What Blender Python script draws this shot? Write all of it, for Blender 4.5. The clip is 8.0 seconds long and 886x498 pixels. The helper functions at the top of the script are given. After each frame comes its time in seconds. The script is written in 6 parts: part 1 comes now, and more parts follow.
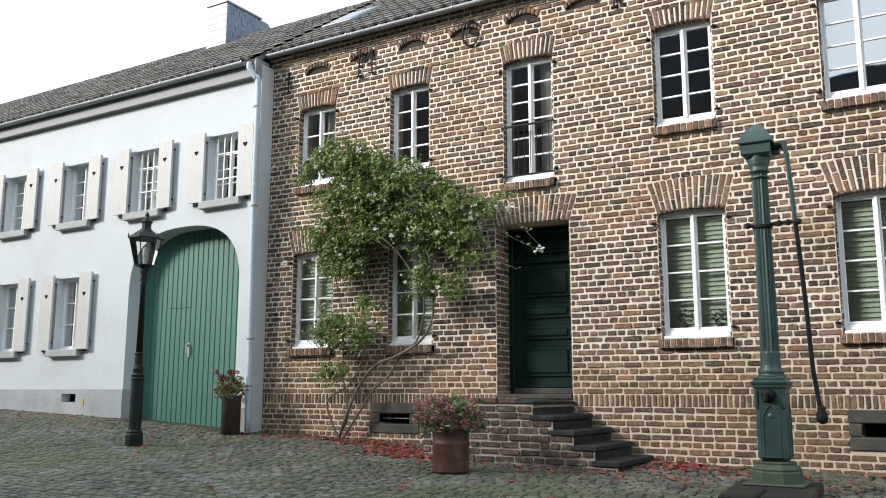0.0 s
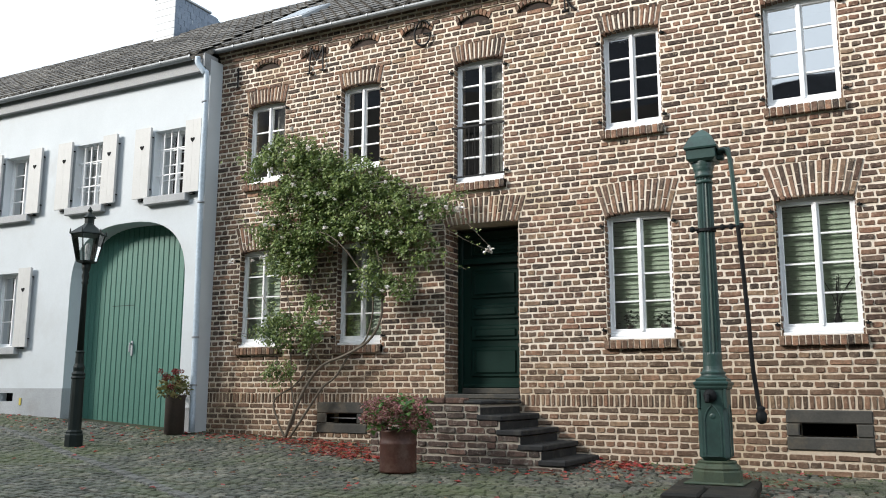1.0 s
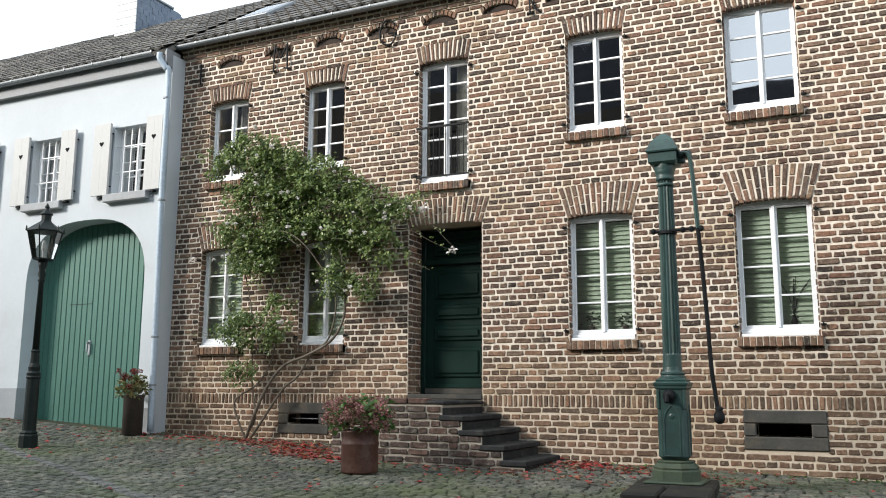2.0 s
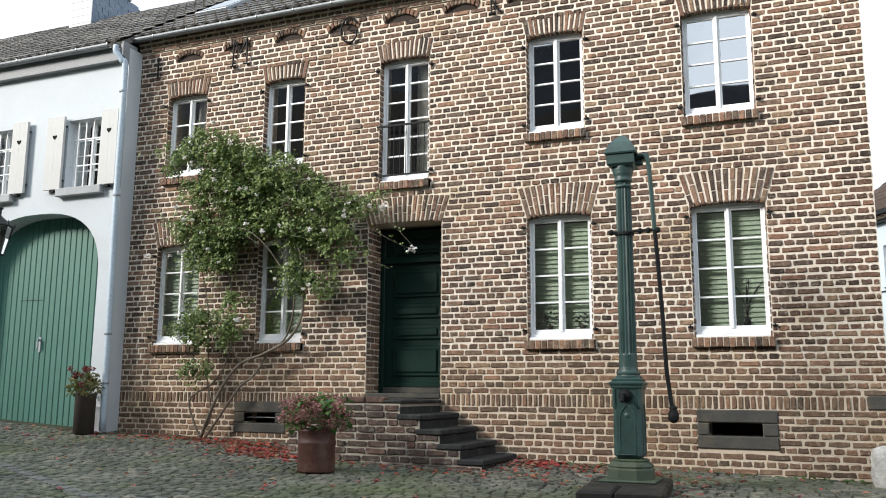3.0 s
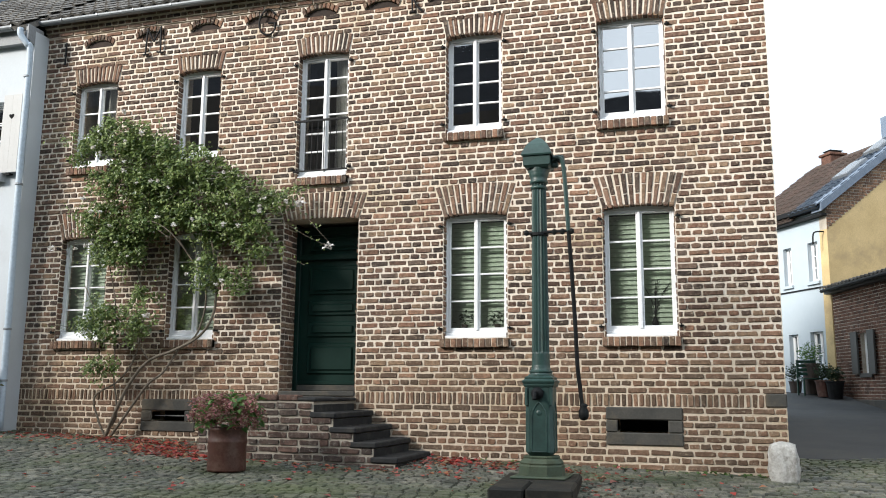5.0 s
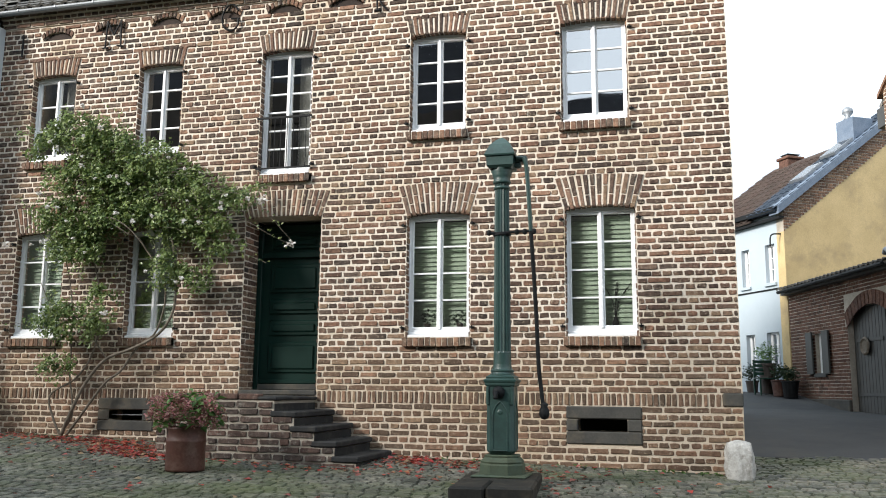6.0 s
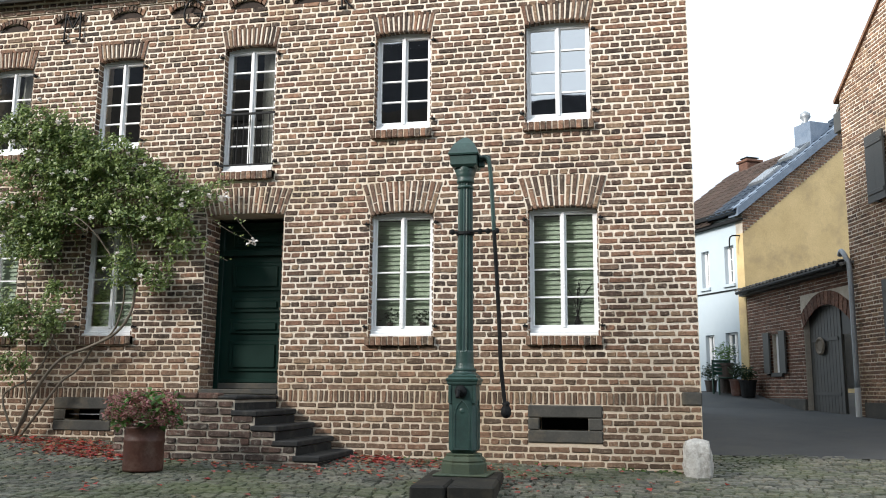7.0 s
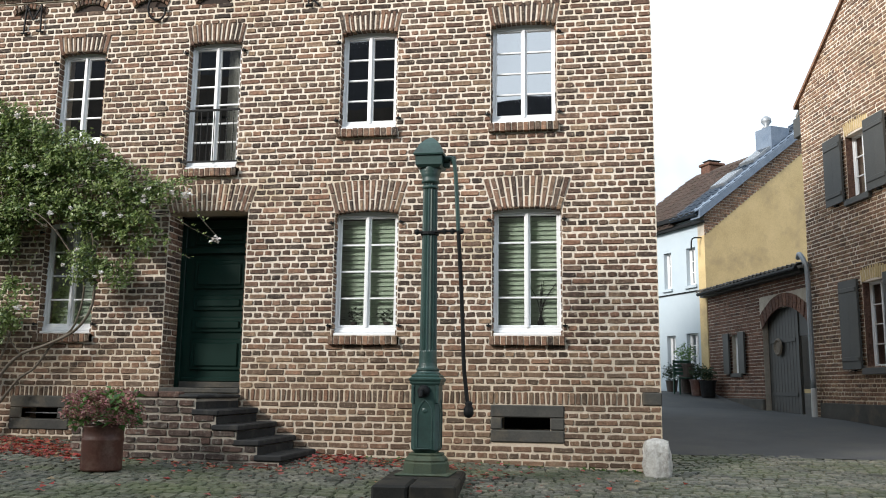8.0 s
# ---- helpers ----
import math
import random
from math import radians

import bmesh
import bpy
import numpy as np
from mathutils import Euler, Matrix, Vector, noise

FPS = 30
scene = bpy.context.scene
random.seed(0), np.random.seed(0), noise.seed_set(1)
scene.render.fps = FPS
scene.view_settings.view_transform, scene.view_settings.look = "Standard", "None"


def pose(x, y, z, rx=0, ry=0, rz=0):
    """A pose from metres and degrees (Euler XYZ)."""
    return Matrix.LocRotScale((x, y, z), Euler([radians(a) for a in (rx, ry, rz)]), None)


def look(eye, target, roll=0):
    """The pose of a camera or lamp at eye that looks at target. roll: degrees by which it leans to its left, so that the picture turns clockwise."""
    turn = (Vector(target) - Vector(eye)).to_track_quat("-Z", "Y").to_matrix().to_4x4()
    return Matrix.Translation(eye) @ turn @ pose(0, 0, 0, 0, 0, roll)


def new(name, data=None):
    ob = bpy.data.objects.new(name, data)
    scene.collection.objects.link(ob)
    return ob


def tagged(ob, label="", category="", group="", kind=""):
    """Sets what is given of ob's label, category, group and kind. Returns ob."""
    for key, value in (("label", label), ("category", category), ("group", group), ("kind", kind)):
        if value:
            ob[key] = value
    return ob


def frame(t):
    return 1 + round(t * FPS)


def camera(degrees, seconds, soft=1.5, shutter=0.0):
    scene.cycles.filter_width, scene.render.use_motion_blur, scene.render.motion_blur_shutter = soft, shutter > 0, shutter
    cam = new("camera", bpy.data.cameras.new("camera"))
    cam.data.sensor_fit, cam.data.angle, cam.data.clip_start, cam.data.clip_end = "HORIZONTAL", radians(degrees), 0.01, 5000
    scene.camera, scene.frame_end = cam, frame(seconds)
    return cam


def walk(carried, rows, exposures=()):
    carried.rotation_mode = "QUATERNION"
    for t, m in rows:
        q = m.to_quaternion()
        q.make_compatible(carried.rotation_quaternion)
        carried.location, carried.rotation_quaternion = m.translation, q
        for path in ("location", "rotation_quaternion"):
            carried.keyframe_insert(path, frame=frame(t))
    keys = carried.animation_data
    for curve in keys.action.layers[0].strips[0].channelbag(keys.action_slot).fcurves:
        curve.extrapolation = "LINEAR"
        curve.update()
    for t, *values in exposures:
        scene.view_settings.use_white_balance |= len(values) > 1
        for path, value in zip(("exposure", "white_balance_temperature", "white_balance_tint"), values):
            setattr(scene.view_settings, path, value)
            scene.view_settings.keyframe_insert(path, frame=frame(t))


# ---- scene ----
cam = camera(54.5, 8.0, soft=1.0)
PATH = [
    (0, (0.446, -0.023, 0.864), (-0.567, 1.67, 1.192), 0.1),
    (0.5, (0.451, -0.025, 0.864), (-0.514, 1.696, 1.192), 0.2),
    (1, (0.449, -0.024, 0.869), (-0.462, 1.726, 1.196), 0.2),
    (1.5, (0.452, -0.021, 0.867), (-0.421, 1.748, 1.195), 0.2),
    (3, (0.452, -0.016, 0.86), (-0.298, 1.809, 1.188), 0.4),
    (3.5, (0.453, -0.013, 0.864), (-0.249, 1.831, 1.19), 0.4),
    (4, (0.448, -0.009, 0.869), (-0.204, 1.853, 1.194), 0.4),
    (4.5, (0.451, -0.017, 0.866), (-0.159, 1.86, 1.19), 0.4),
    (6, (0.465, -0.024, 0.865), (-0.022, 1.888, 1.187), 0.5),
    (6.5, (0.463, -0.014, 0.869), (0.015, 1.909, 1.19), 0.5),
    (7, (0.473, -0.02, 0.859), (0.067, 1.912, 1.181), 0.5),
    (7.5, (0.482, -0.032, 0.868), (0.114, 1.908, 1.188), 0.6),
    (8, (0.491, -0.036, 0.868), (0.163, 1.911, 1.188), 0.7),
]
walk(cam, [(t, look(eye, target, roll)) for t, eye, target, roll in PATH], exposures=((0, 0.36), (6.5, 0.4), (8, 0.24)))

# ---- light: thinly veiled sun from the front left, bright sky ----
SUN_FROM = Vector((-0.64, -0.62, 0.43)).normalized()
sun = new("sun", bpy.data.lights.new("sun", "SUN"))
sun.data.energy, sun.data.angle, sun.data.color = 4.6, radians(15), (1.0, 0.95, 0.88)
sun.matrix_basis = look((0, 0, 30), Vector((0, 0, 30)) - SUN_FROM)
world = bpy.data.worlds.new("sky")
scene.world = world
world.use_nodes = True
wn = world.node_tree
sky = wn.nodes.new("ShaderNodeTexSky")
sky.sky_type, sky.sun_disc = "NISHITA", False
sky.sun_elevation = math.asin(SUN_FROM.z)
sky.sun_rotation = math.atan2(SUN_FROM.x, SUN_FROM.y)
sky.air_density, sky.dust_density = 1.0, 3.0
wn.nodes["Background"].inputs["Strength"].default_value = 0.11
# thin bright cloud over the blue
wco = wn.nodes.new("ShaderNodeTexCoord")
wno = wn.nodes.new("ShaderNodeTexNoise")
wno.inputs["Scale"].default_value, wno.inputs["Detail"].default_value = 2.2, 5
wrm = wn.nodes.new("ShaderNodeValToRGB")
wrm.color_ramp.elements[0].position, wrm.color_ramp.elements[1].position = 0.24, 0.44
wmx = wn.nodes.new("ShaderNodeMix")
wmx.data_type = "RGBA"
wmx.inputs["B"].default_value = (9.4, 10.7, 12.0, 1)
wn.links.new(wco.outputs["Generated"], wno.inputs["Vector"])
wn.links.new(wno.outputs["Fac"], wrm.inputs["Fac"])
wn.links.new(wrm.outputs["Color"], wmx.inputs["Factor"])
wn.links.new(sky.outputs["Color"], wmx.inputs["A"])
wn.links.new(wmx.outputs["Result"], wn.nodes["Background"].inputs["Color"])


# ---- materials ----
def shader(name):
    m = bpy.data.materials.new(name)
    m.use_nodes = True
    return m, m.node_tree, m.node_tree.nodes["Principled BSDF"]


def put(nt, kind, **values):
    n = nt.nodes.new(kind)
    for k, v in values.items():
        n.inputs[k].default_value = v
    return n


def ramp(nt, fac, stops):
    r = nt.nodes.new("ShaderNodeValToRGB")
    e = r.color_ramp.elements
    while len(e) < len(stops):
        e.new(0.5)
    for el, (p, c) in zip(e, stops):
        el.position, el.color = p, (*c, 1)
    nt.links.new(fac, r.inputs["Fac"])
    return r.outputs["Color"]


def blend(nt, fac, a, b, how="MIX"):
    m = nt.nodes.new("ShaderNodeMix")
    m.data_type, m.blend_type = "RGBA", how
    for key, v in (("Factor", fac), ("A", a), ("B", b)):
        if isinstance(v, bpy.types.NodeSocket):
            nt.links.new(v, m.inputs[key])
        else:
            m.inputs[key].default_value = v if key == "Factor" else (*v, 1)
    return m.outputs["Result"]


def noise_of(nt, scale, detail=4.0, rough=0.6, stretch=None):
    geo = nt.nodes.new("ShaderNodeNewGeometry")
    n = put(nt, "ShaderNodeTexNoise", Scale=scale, Detail=detail, Roughness=rough)
    src = geo.outputs["Position"]
    if stretch:
        mp = nt.nodes.new("ShaderNodeMapping")
        mp.inputs["Scale"].default_value = stretch
        nt.links.new(src, mp.inputs["Vector"])
        src = mp.outputs["Vector"]
    nt.links.new(src, n.inputs["Vector"])
    return n.outputs["Fac"]


def bump(nt, bsdf, height, strength=0.4, distance=0.01):
    b = put(nt, "ShaderNodeBump", Strength=strength, Distance=distance)
    nt.links.new(height, b.inputs["Height"])
    nt.links.new(b.outputs["Normal"], bsdf.inputs["Normal"])


def surface(name, a, b, rough=0.8, scale=3.0, fine=60.0, relief=0.3, metal=0.0, grain=0.2, dirt=None, dirt_scale=1.2, stretch=None, gloss_var=0.1, spec=0.5):
    """Two tones by coarse noise, fine grain, and patches of dirt."""
    m, nt, p = shader(name)
    n1, n2 = noise_of(nt, scale, 5, 0.65, stretch), noise_of(nt, fine, 3)
    c = ramp(nt, n1, [(0.3, a), (0.7, b)])
    g = ramp(nt, n2, [(0.25, (1 - grain,) * 3), (0.75, (1 + grain / 2,) * 3)])
    c = blend(nt, 1.0, c, g, "MULTIPLY")
    if dirt:
        f = ramp(nt, noise_of(nt, dirt_scale, 6, 0.7), [(0.5, (0, 0, 0)), (0.72, (1, 1, 1))])
        c = blend(nt, f, c, dirt)
    nt.links.new(c, p.inputs["Base Color"])
    mr = put(nt, "ShaderNodeMapRange", **{"To Min": max(0.02, rough - gloss_var), "To Max": min(1, rough + gloss_var)})
    nt.links.new(n1, mr.inputs["Value"])
    nt.links.new(mr.outputs["Result"], p.inputs["Roughness"])
    p.inputs["Metallic"].default_value = metal
    p.inputs["Specular IOR Level"].default_value = spec
    if relief:
        bump(nt, p, n2, relief, 0.006)
    return m


def pieces(name, tones, source, rough=0.88, grain=55.0, relief=0.6, lichen=None, spread=0.35, foot=None, smear=None, moss=None):
    """Each piece takes its own tone; stains run over several of them."""
    m, nt, p = shader(name)
    if source == "object":
        r = nt.nodes.new("ShaderNodeObjectInfo").outputs["Random"]
    else:
        r = nt.nodes.new("ShaderNodeNewGeometry").outputs["Random Per Island"]
    k = len(tones)
    c = ramp(nt, r, [(i / (k - 1), t) for i, t in enumerate(tones)])
    n1, n2, n3 = noise_of(nt, 1.1, 5, 0.65), noise_of(nt, grain, 5, 0.7), noise_of(nt, 14, 4)
    c = blend(nt, 1.0, c, ramp(nt, n2, [(0.25, (0.55, 0.55, 0.55)), (0.75, (1.3, 1.3, 1.3))]), "MULTIPLY")
    c = blend(nt, 1.0, c, ramp(nt, n1, [(0.3, (1 - spread,) * 3), (0.7, (1 + spread * 0.6,) * 3)]), "MULTIPLY")
    blot = noise_of(nt, 21, 3, 0.55)
    c = blend(nt, 1.0, c, ramp(nt, blot, [(0.3, (0.6, 0.58, 0.57)), (0.5, (1.0, 1.0, 1.0)), (0.72, (1.45, 1.4, 1.35))]), "MULTIPLY")
    if smear:
        # lime dragged over the arrises when the joints were struck
        f = ramp(nt, noise_of(nt, 24, 5, 0.7), [(0.56, (0, 0, 0)), (0.72, (0.7, 0.7, 0.7))])
        c = blend(nt, f, c, smear)
    if lichen:
        f = ramp(nt, n3, [(0.58, (0, 0, 0)), (0.75, (0.8, 0.8, 0.8))])
        c = blend(nt, f, c, lichen)
    if moss:
        # moss in wide drifts
        f = ramp(nt, noise_of(nt, 0.5, 6, 0.72), [(0.46, (0, 0, 0)), (0.64, (0.62, 0.62, 0.62))])
        c = blend(nt, f, c, moss)
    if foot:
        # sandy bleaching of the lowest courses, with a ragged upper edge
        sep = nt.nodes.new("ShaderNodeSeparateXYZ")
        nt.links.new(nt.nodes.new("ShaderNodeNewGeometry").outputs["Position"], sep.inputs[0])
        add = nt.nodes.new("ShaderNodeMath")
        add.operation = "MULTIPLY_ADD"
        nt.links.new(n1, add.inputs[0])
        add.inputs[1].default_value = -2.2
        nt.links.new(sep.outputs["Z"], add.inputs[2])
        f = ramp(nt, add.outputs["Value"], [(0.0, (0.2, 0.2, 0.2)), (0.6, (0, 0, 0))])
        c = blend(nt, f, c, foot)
    nt.links.new(c, p.inputs["Base Color"])
    p.inputs["Roughness"].default_value = rough
    p.inputs["Specular IOR Level"].default_value = 0.22
    bump(nt, p, n2, relief, 0.012)
    return m


BRICK_TONES = [(0.048, 0.037, 0.033), (0.183, 0.107, 0.078), (0.091, 0.061, 0.049), (0.223, 0.122, 0.083), (0.132, 0.088, 0.067), (0.285, 0.194, 0.127), (0.183, 0.117, 0.086), (0.071, 0.051, 0.042), (0.294, 0.168, 0.112), (0.162, 0.117, 0.091), (0.056, 0.043, 0.037), (0.203, 0.112, 0.078)]
RED_TONES = [(0.1445, 0.0833, 0.0578), (0.2601, 0.1496, 0.0952), (0.1955, 0.1114, 0.0731), (0.3034, 0.1955, 0.1215), (0.1156, 0.0731, 0.0544), (0.2456, 0.153, 0.102)]
BARN_TONES = [(0.1, 0.055, 0.043), (0.16, 0.085, 0.06), (0.13, 0.07, 0.052), (0.19, 0.105, 0.075), (0.09, 0.055, 0.045)]
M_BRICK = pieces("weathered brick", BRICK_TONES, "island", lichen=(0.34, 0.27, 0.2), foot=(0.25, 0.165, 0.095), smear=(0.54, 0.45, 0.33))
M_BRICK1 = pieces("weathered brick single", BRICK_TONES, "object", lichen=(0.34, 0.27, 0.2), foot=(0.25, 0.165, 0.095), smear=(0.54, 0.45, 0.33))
M_RED = pieces("red brick", RED_TONES, "island", smear=(0.45, 0.38, 0.3))
M_BARN = pieces("brown barn brick", BARN_TONES, "island")
M_STAIRB = pieces("mossy brick", [(0.07, 0.055, 0.048), (0.14, 0.085, 0.068), (0.1, 0.076, 0.065), (0.17, 0.105, 0.085), (0.085, 0.068, 0.06)], "object", lichen=(0.3, 0.28, 0.24), smear=(0.3, 0.27, 0.23))
M_MORTAR = surface("lime mortar", (0.68, 0.59, 0.49), (0.82, 0.74, 0.64), 0.95, 1.5, 40, 0.6, dirt=(0.46, 0.36, 0.22), dirt_scale=0.7, spec=0.25)


def foot_tone(mat, colour):
    """Sandy brown mixed in towards the foot of the wall, with an uneven upper edge."""
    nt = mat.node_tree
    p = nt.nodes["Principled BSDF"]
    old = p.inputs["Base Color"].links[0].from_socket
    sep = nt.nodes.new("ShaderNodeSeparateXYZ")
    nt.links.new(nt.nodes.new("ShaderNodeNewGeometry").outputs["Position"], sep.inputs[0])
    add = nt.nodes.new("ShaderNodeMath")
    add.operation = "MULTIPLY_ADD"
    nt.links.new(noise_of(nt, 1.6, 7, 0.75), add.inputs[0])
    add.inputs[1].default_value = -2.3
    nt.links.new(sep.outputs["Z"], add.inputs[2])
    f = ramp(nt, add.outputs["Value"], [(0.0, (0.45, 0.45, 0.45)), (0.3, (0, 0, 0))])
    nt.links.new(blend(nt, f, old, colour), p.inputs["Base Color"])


foot_tone(M_MORTAR, (0.46, 0.35, 0.23))
M_MORTAR_DARK = surface("dark mortar", (0.299, 0.2645, 0.2185), (0.46, 0.414, 0.345), 0.95, 3, 40, 0.6)
M_WHITE = surface("white render", (0.522, 0.5582, 0.5859), (0.576, 0.6131, 0.6417), 0.9, 0.8, 45, 0.2, grain=0.04, dirt=(0.486, 0.5078, 0.5208), dirt_scale=0.7)
M_PLINTH = surface("grey plinth paint", (0.33, 0.35, 0.37), (0.42, 0.44, 0.46), 0.85, 1.3, 50, 0.3, dirt=(0.27, 0.27, 0.26))
M_FASCIA = surface("grey eaves board", (0.25, 0.26, 0.27), (0.3, 0.31, 0.32), 0.7, 1.0, 40, 0.1)
M_ZINC = surface("zinc", (0.25, 0.27, 0.29), (0.36, 0.38, 0.4), 0.55, 2.0, 30, 0.1, metal=0.6)
M_PIPEBLUE = surface("light blue painted pipe", (0.42, 0.5, 0.58), (0.52, 0.6, 0.68), 0.6, 2.0, 30, 0.1)
M_FRAME = surface("white window paint", (0.76, 0.775, 0.79), (0.82, 0.83, 0.84), 0.45, 3.0, 30, 0.03, grain=0.02)
M_SHUTTER = surface("pale grey shutter paint", (0.465, 0.465, 0.4559), (0.5208, 0.5208, 0.5123), 0.65, 2.0, 40, 0.1, grain=0.05)
M_DARKSH = surface("dark grey shutter paint", (0.0375, 0.0375, 0.0345), (0.06375, 0.063, 0.057), 0.6, 2.0, 40, 0.1)
M_SILL = surface("grey stone sill", (0.33, 0.34, 0.35), (0.42, 0.43, 0.44), 0.85, 4, 60, 0.3)
M_GATE = surface("green gate paint", (0.045, 0.15, 0.115), (0.065, 0.185, 0.145), 0.55, 1.2, 40, 0.1, dirt=(0.05, 0.155, 0.12), stretch=(1, 1, 0.3))
M_DOOR = surface("dark green door paint", (0.00248, 0.01736, 0.01302), (0.00434, 0.02604, 0.01984), 0.4, 1.5, 40, 0.05, spec=0.25)
M_PUMP = surface("green cast iron paint", (0.0225, 0.05625, 0.0495), (0.0375, 0.07875, 0.069), 0.42, 4.0, 50, 0.2, dirt=(0.0225, 0.04125, 0.0375), dirt_scale=6)
M_PUMPBASE = surface("mossy green iron", (0.03825, 0.06375, 0.0425), (0.07225, 0.08925, 0.051), 0.7, 7.0, 50, 0.3, dirt=(0.0425, 0.051, 0.0255), dirt_scale=9)
M_IRON = surface("black iron", (0.007, 0.0075, 0.008), (0.016, 0.017, 0.018), 0.6, 6, 60, 0.2, spec=0.15)
M_LAMP = surface("dark green black lamp paint", (0.006, 0.011, 0.01), (0.013, 0.02, 0.018), 0.55, 6, 60, 0.15, spec=0.25)
M_BLUESTONE = surface("dark basalt stone", (0.05, 0.05, 0.047), (0.09, 0.085, 0.075), 0.85, 3, 50, 0.5, dirt=(0.13, 0.11, 0.08), dirt_scale=2.5, spec=0.25)
M_TREAD = surface("black stone tread", (0.018, 0.019, 0.02), (0.036, 0.036, 0.036), 0.85, 4, 50, 0.5, dirt=(0.07, 0.066, 0.058), dirt_scale=5, spec=0.25)
M_WSTONE = surface("white weathered stone", (0.3, 0.29, 0.27), (0.58, 0.57, 0.54), 0.9, 11, 50, 0.9, dirt=(0.16, 0.145, 0.12), dirt_scale=8)
M_PUMPSTONE = surface("wet dark stone slab", (0.0143, 0.0143, 0.013), (0.02925, 0.0273, 0.0234), 0.75, 4, 50, 0.5, dirt=(0.04875, 0.04225, 0.02925), dirt_scale=4, spec=0.25)
M_TILE = pieces("dark clay tile", [(0.1331, 0.1265, 0.1188), (0.2079, 0.1958, 0.1815), (0.1705, 0.1562, 0.1408), (0.2376, 0.2233, 0.2002), (0.0968, 0.0891, 0.0814)], "island", 0.75, 30, 0.3)
M_TILE1 = pieces("dark clay tile single", [(0.1331, 0.1265, 0.1188), (0.2079, 0.1958, 0.1815), (0.1705, 0.1562, 0.1408), (0.2376, 0.2233, 0.2002)], "object", 0.75, 30, 0.3)
M_BLUETILE = pieces("blue glazed tile", [(0.03, 0.048, 0.072), (0.048, 0.066, 0.096), (0.039, 0.057, 0.084)], "island", 0.45, 30, 0.2)
M_REDTILE = pieces("red clay tile", [(0.0765, 0.058, 0.04935), (0.108, 0.076, 0.063), (0.09, 0.072, 0.063)], "island", 0.85, 30, 0.3)
M_SLATE = surface("blue grey slate", (0.1, 0.14, 0.2), (0.17, 0.21, 0.27), 0.5, 5, 40, 0.2)
M_BOARD = surface("white fibre board", (0.58, 0.6, 0.62), (0.66, 0.67, 0.68), 0.7, 4, 40, 0.1)
M_YELLOW = surface("ochre render", (0.48, 0.36, 0.18), (0.6, 0.456, 0.24), 0.95, 1.6, 40, 0.5, dirt=(0.36, 0.276, 0.156), dirt_scale=1.3)
M_PALEBLUE = surface("white alley render", (0.368, 0.43, 0.477), (0.416, 0.473, 0.513), 0.9, 1, 40, 0.1, grain=0.03)
M_SETT = pieces("basalt sett", [(0.06962, 0.07552, 0.06254), (0.151, 0.1546, 0.1286), (0.1097, 0.1168, 0.0944), (0.2077, 0.2006, 0.1628), (0.09086, 0.0944, 0.08732)], "island", 0.62, 45, 0.6, moss=(0.1003, 0.1239, 0.0472))
M_SETT1 = pieces("basalt sett single", [(0.059, 0.064, 0.053), (0.128, 0.131, 0.109), (0.093, 0.099, 0.080), (0.176, 0.170, 0.138)], "object", 0.75, 45, 0.6)
M_GUTTER = pieces("pale grey sett", [(0.13, 0.13, 0.12), (0.18, 0.18, 0.165), (0.15, 0.152, 0.14)], "island", 0.8, 45, 0.5)
M_EARTH = surface("mossy joint earth", (0.03, 0.036, 0.02), (0.065, 0.066, 0.042), 0.95, 2, 50, 0.6, dirt=(0.05, 0.075, 0.022), dirt_scale=0.5, spec=0.25)
M_ASPHALT = surface("grey street paving", (0.052, 0.056, 0.06), (0.085, 0.088, 0.092), 0.85, 1.0, 70, 0.5, dirt=(0.085, 0.085, 0.08), spec=0.25)
# near-black paints the lack of light behind openings
M_UNLIT = surface("unlit opening black", (0.008, 0.008, 0.009), (0.016, 0.016, 0.016), 0.9, 2, 20, 0, spec=0.15)
M_BLIND = surface("sage green blind", (0.52, 0.62, 0.5), (0.58, 0.68, 0.56), 0.6, 3, 30, 0.05)
M_CURTAIN = surface("white curtain", (0.6, 0.6, 0.58), (0.7, 0.7, 0.68), 0.9, 3, 30, 0.1, stretch=(8, 8, 0.5))
M_TERRA = surface("rusty red stoneware", (0.05, 0.018, 0.011), (0.09, 0.032, 0.021), 0.55, 3, 40, 0.2, dirt=(0.13, 0.08, 0.06), dirt_scale=5)
M_BROWNPOT = surface("dark brown clay", (0.05, 0.038, 0.033), (0.08, 0.06, 0.05), 0.7, 3, 40, 0.2)
M_SOIL = surface("potting soil", (0.02, 0.016, 0.012), (0.035, 0.027, 0.02), 0.95, 10, 60, 0.6)
M_STEM = surface("rose stem bark", (0.096, 0.08, 0.0576), (0.192, 0.16, 0.124), 0.85, 12, 60, 0.4)
M_OPPROOF = surface("dark slate roof", (0.012, 0.013, 0.015), (0.025, 0.026, 0.03), 0.9, 1, 20, 0.1, spec=0.15)
M_OPPOSITE = surface("opposite house wall", (0.03, 0.026, 0.022), (0.05, 0.042, 0.036), 0.9, 1, 20, 0.1, spec=0.15)


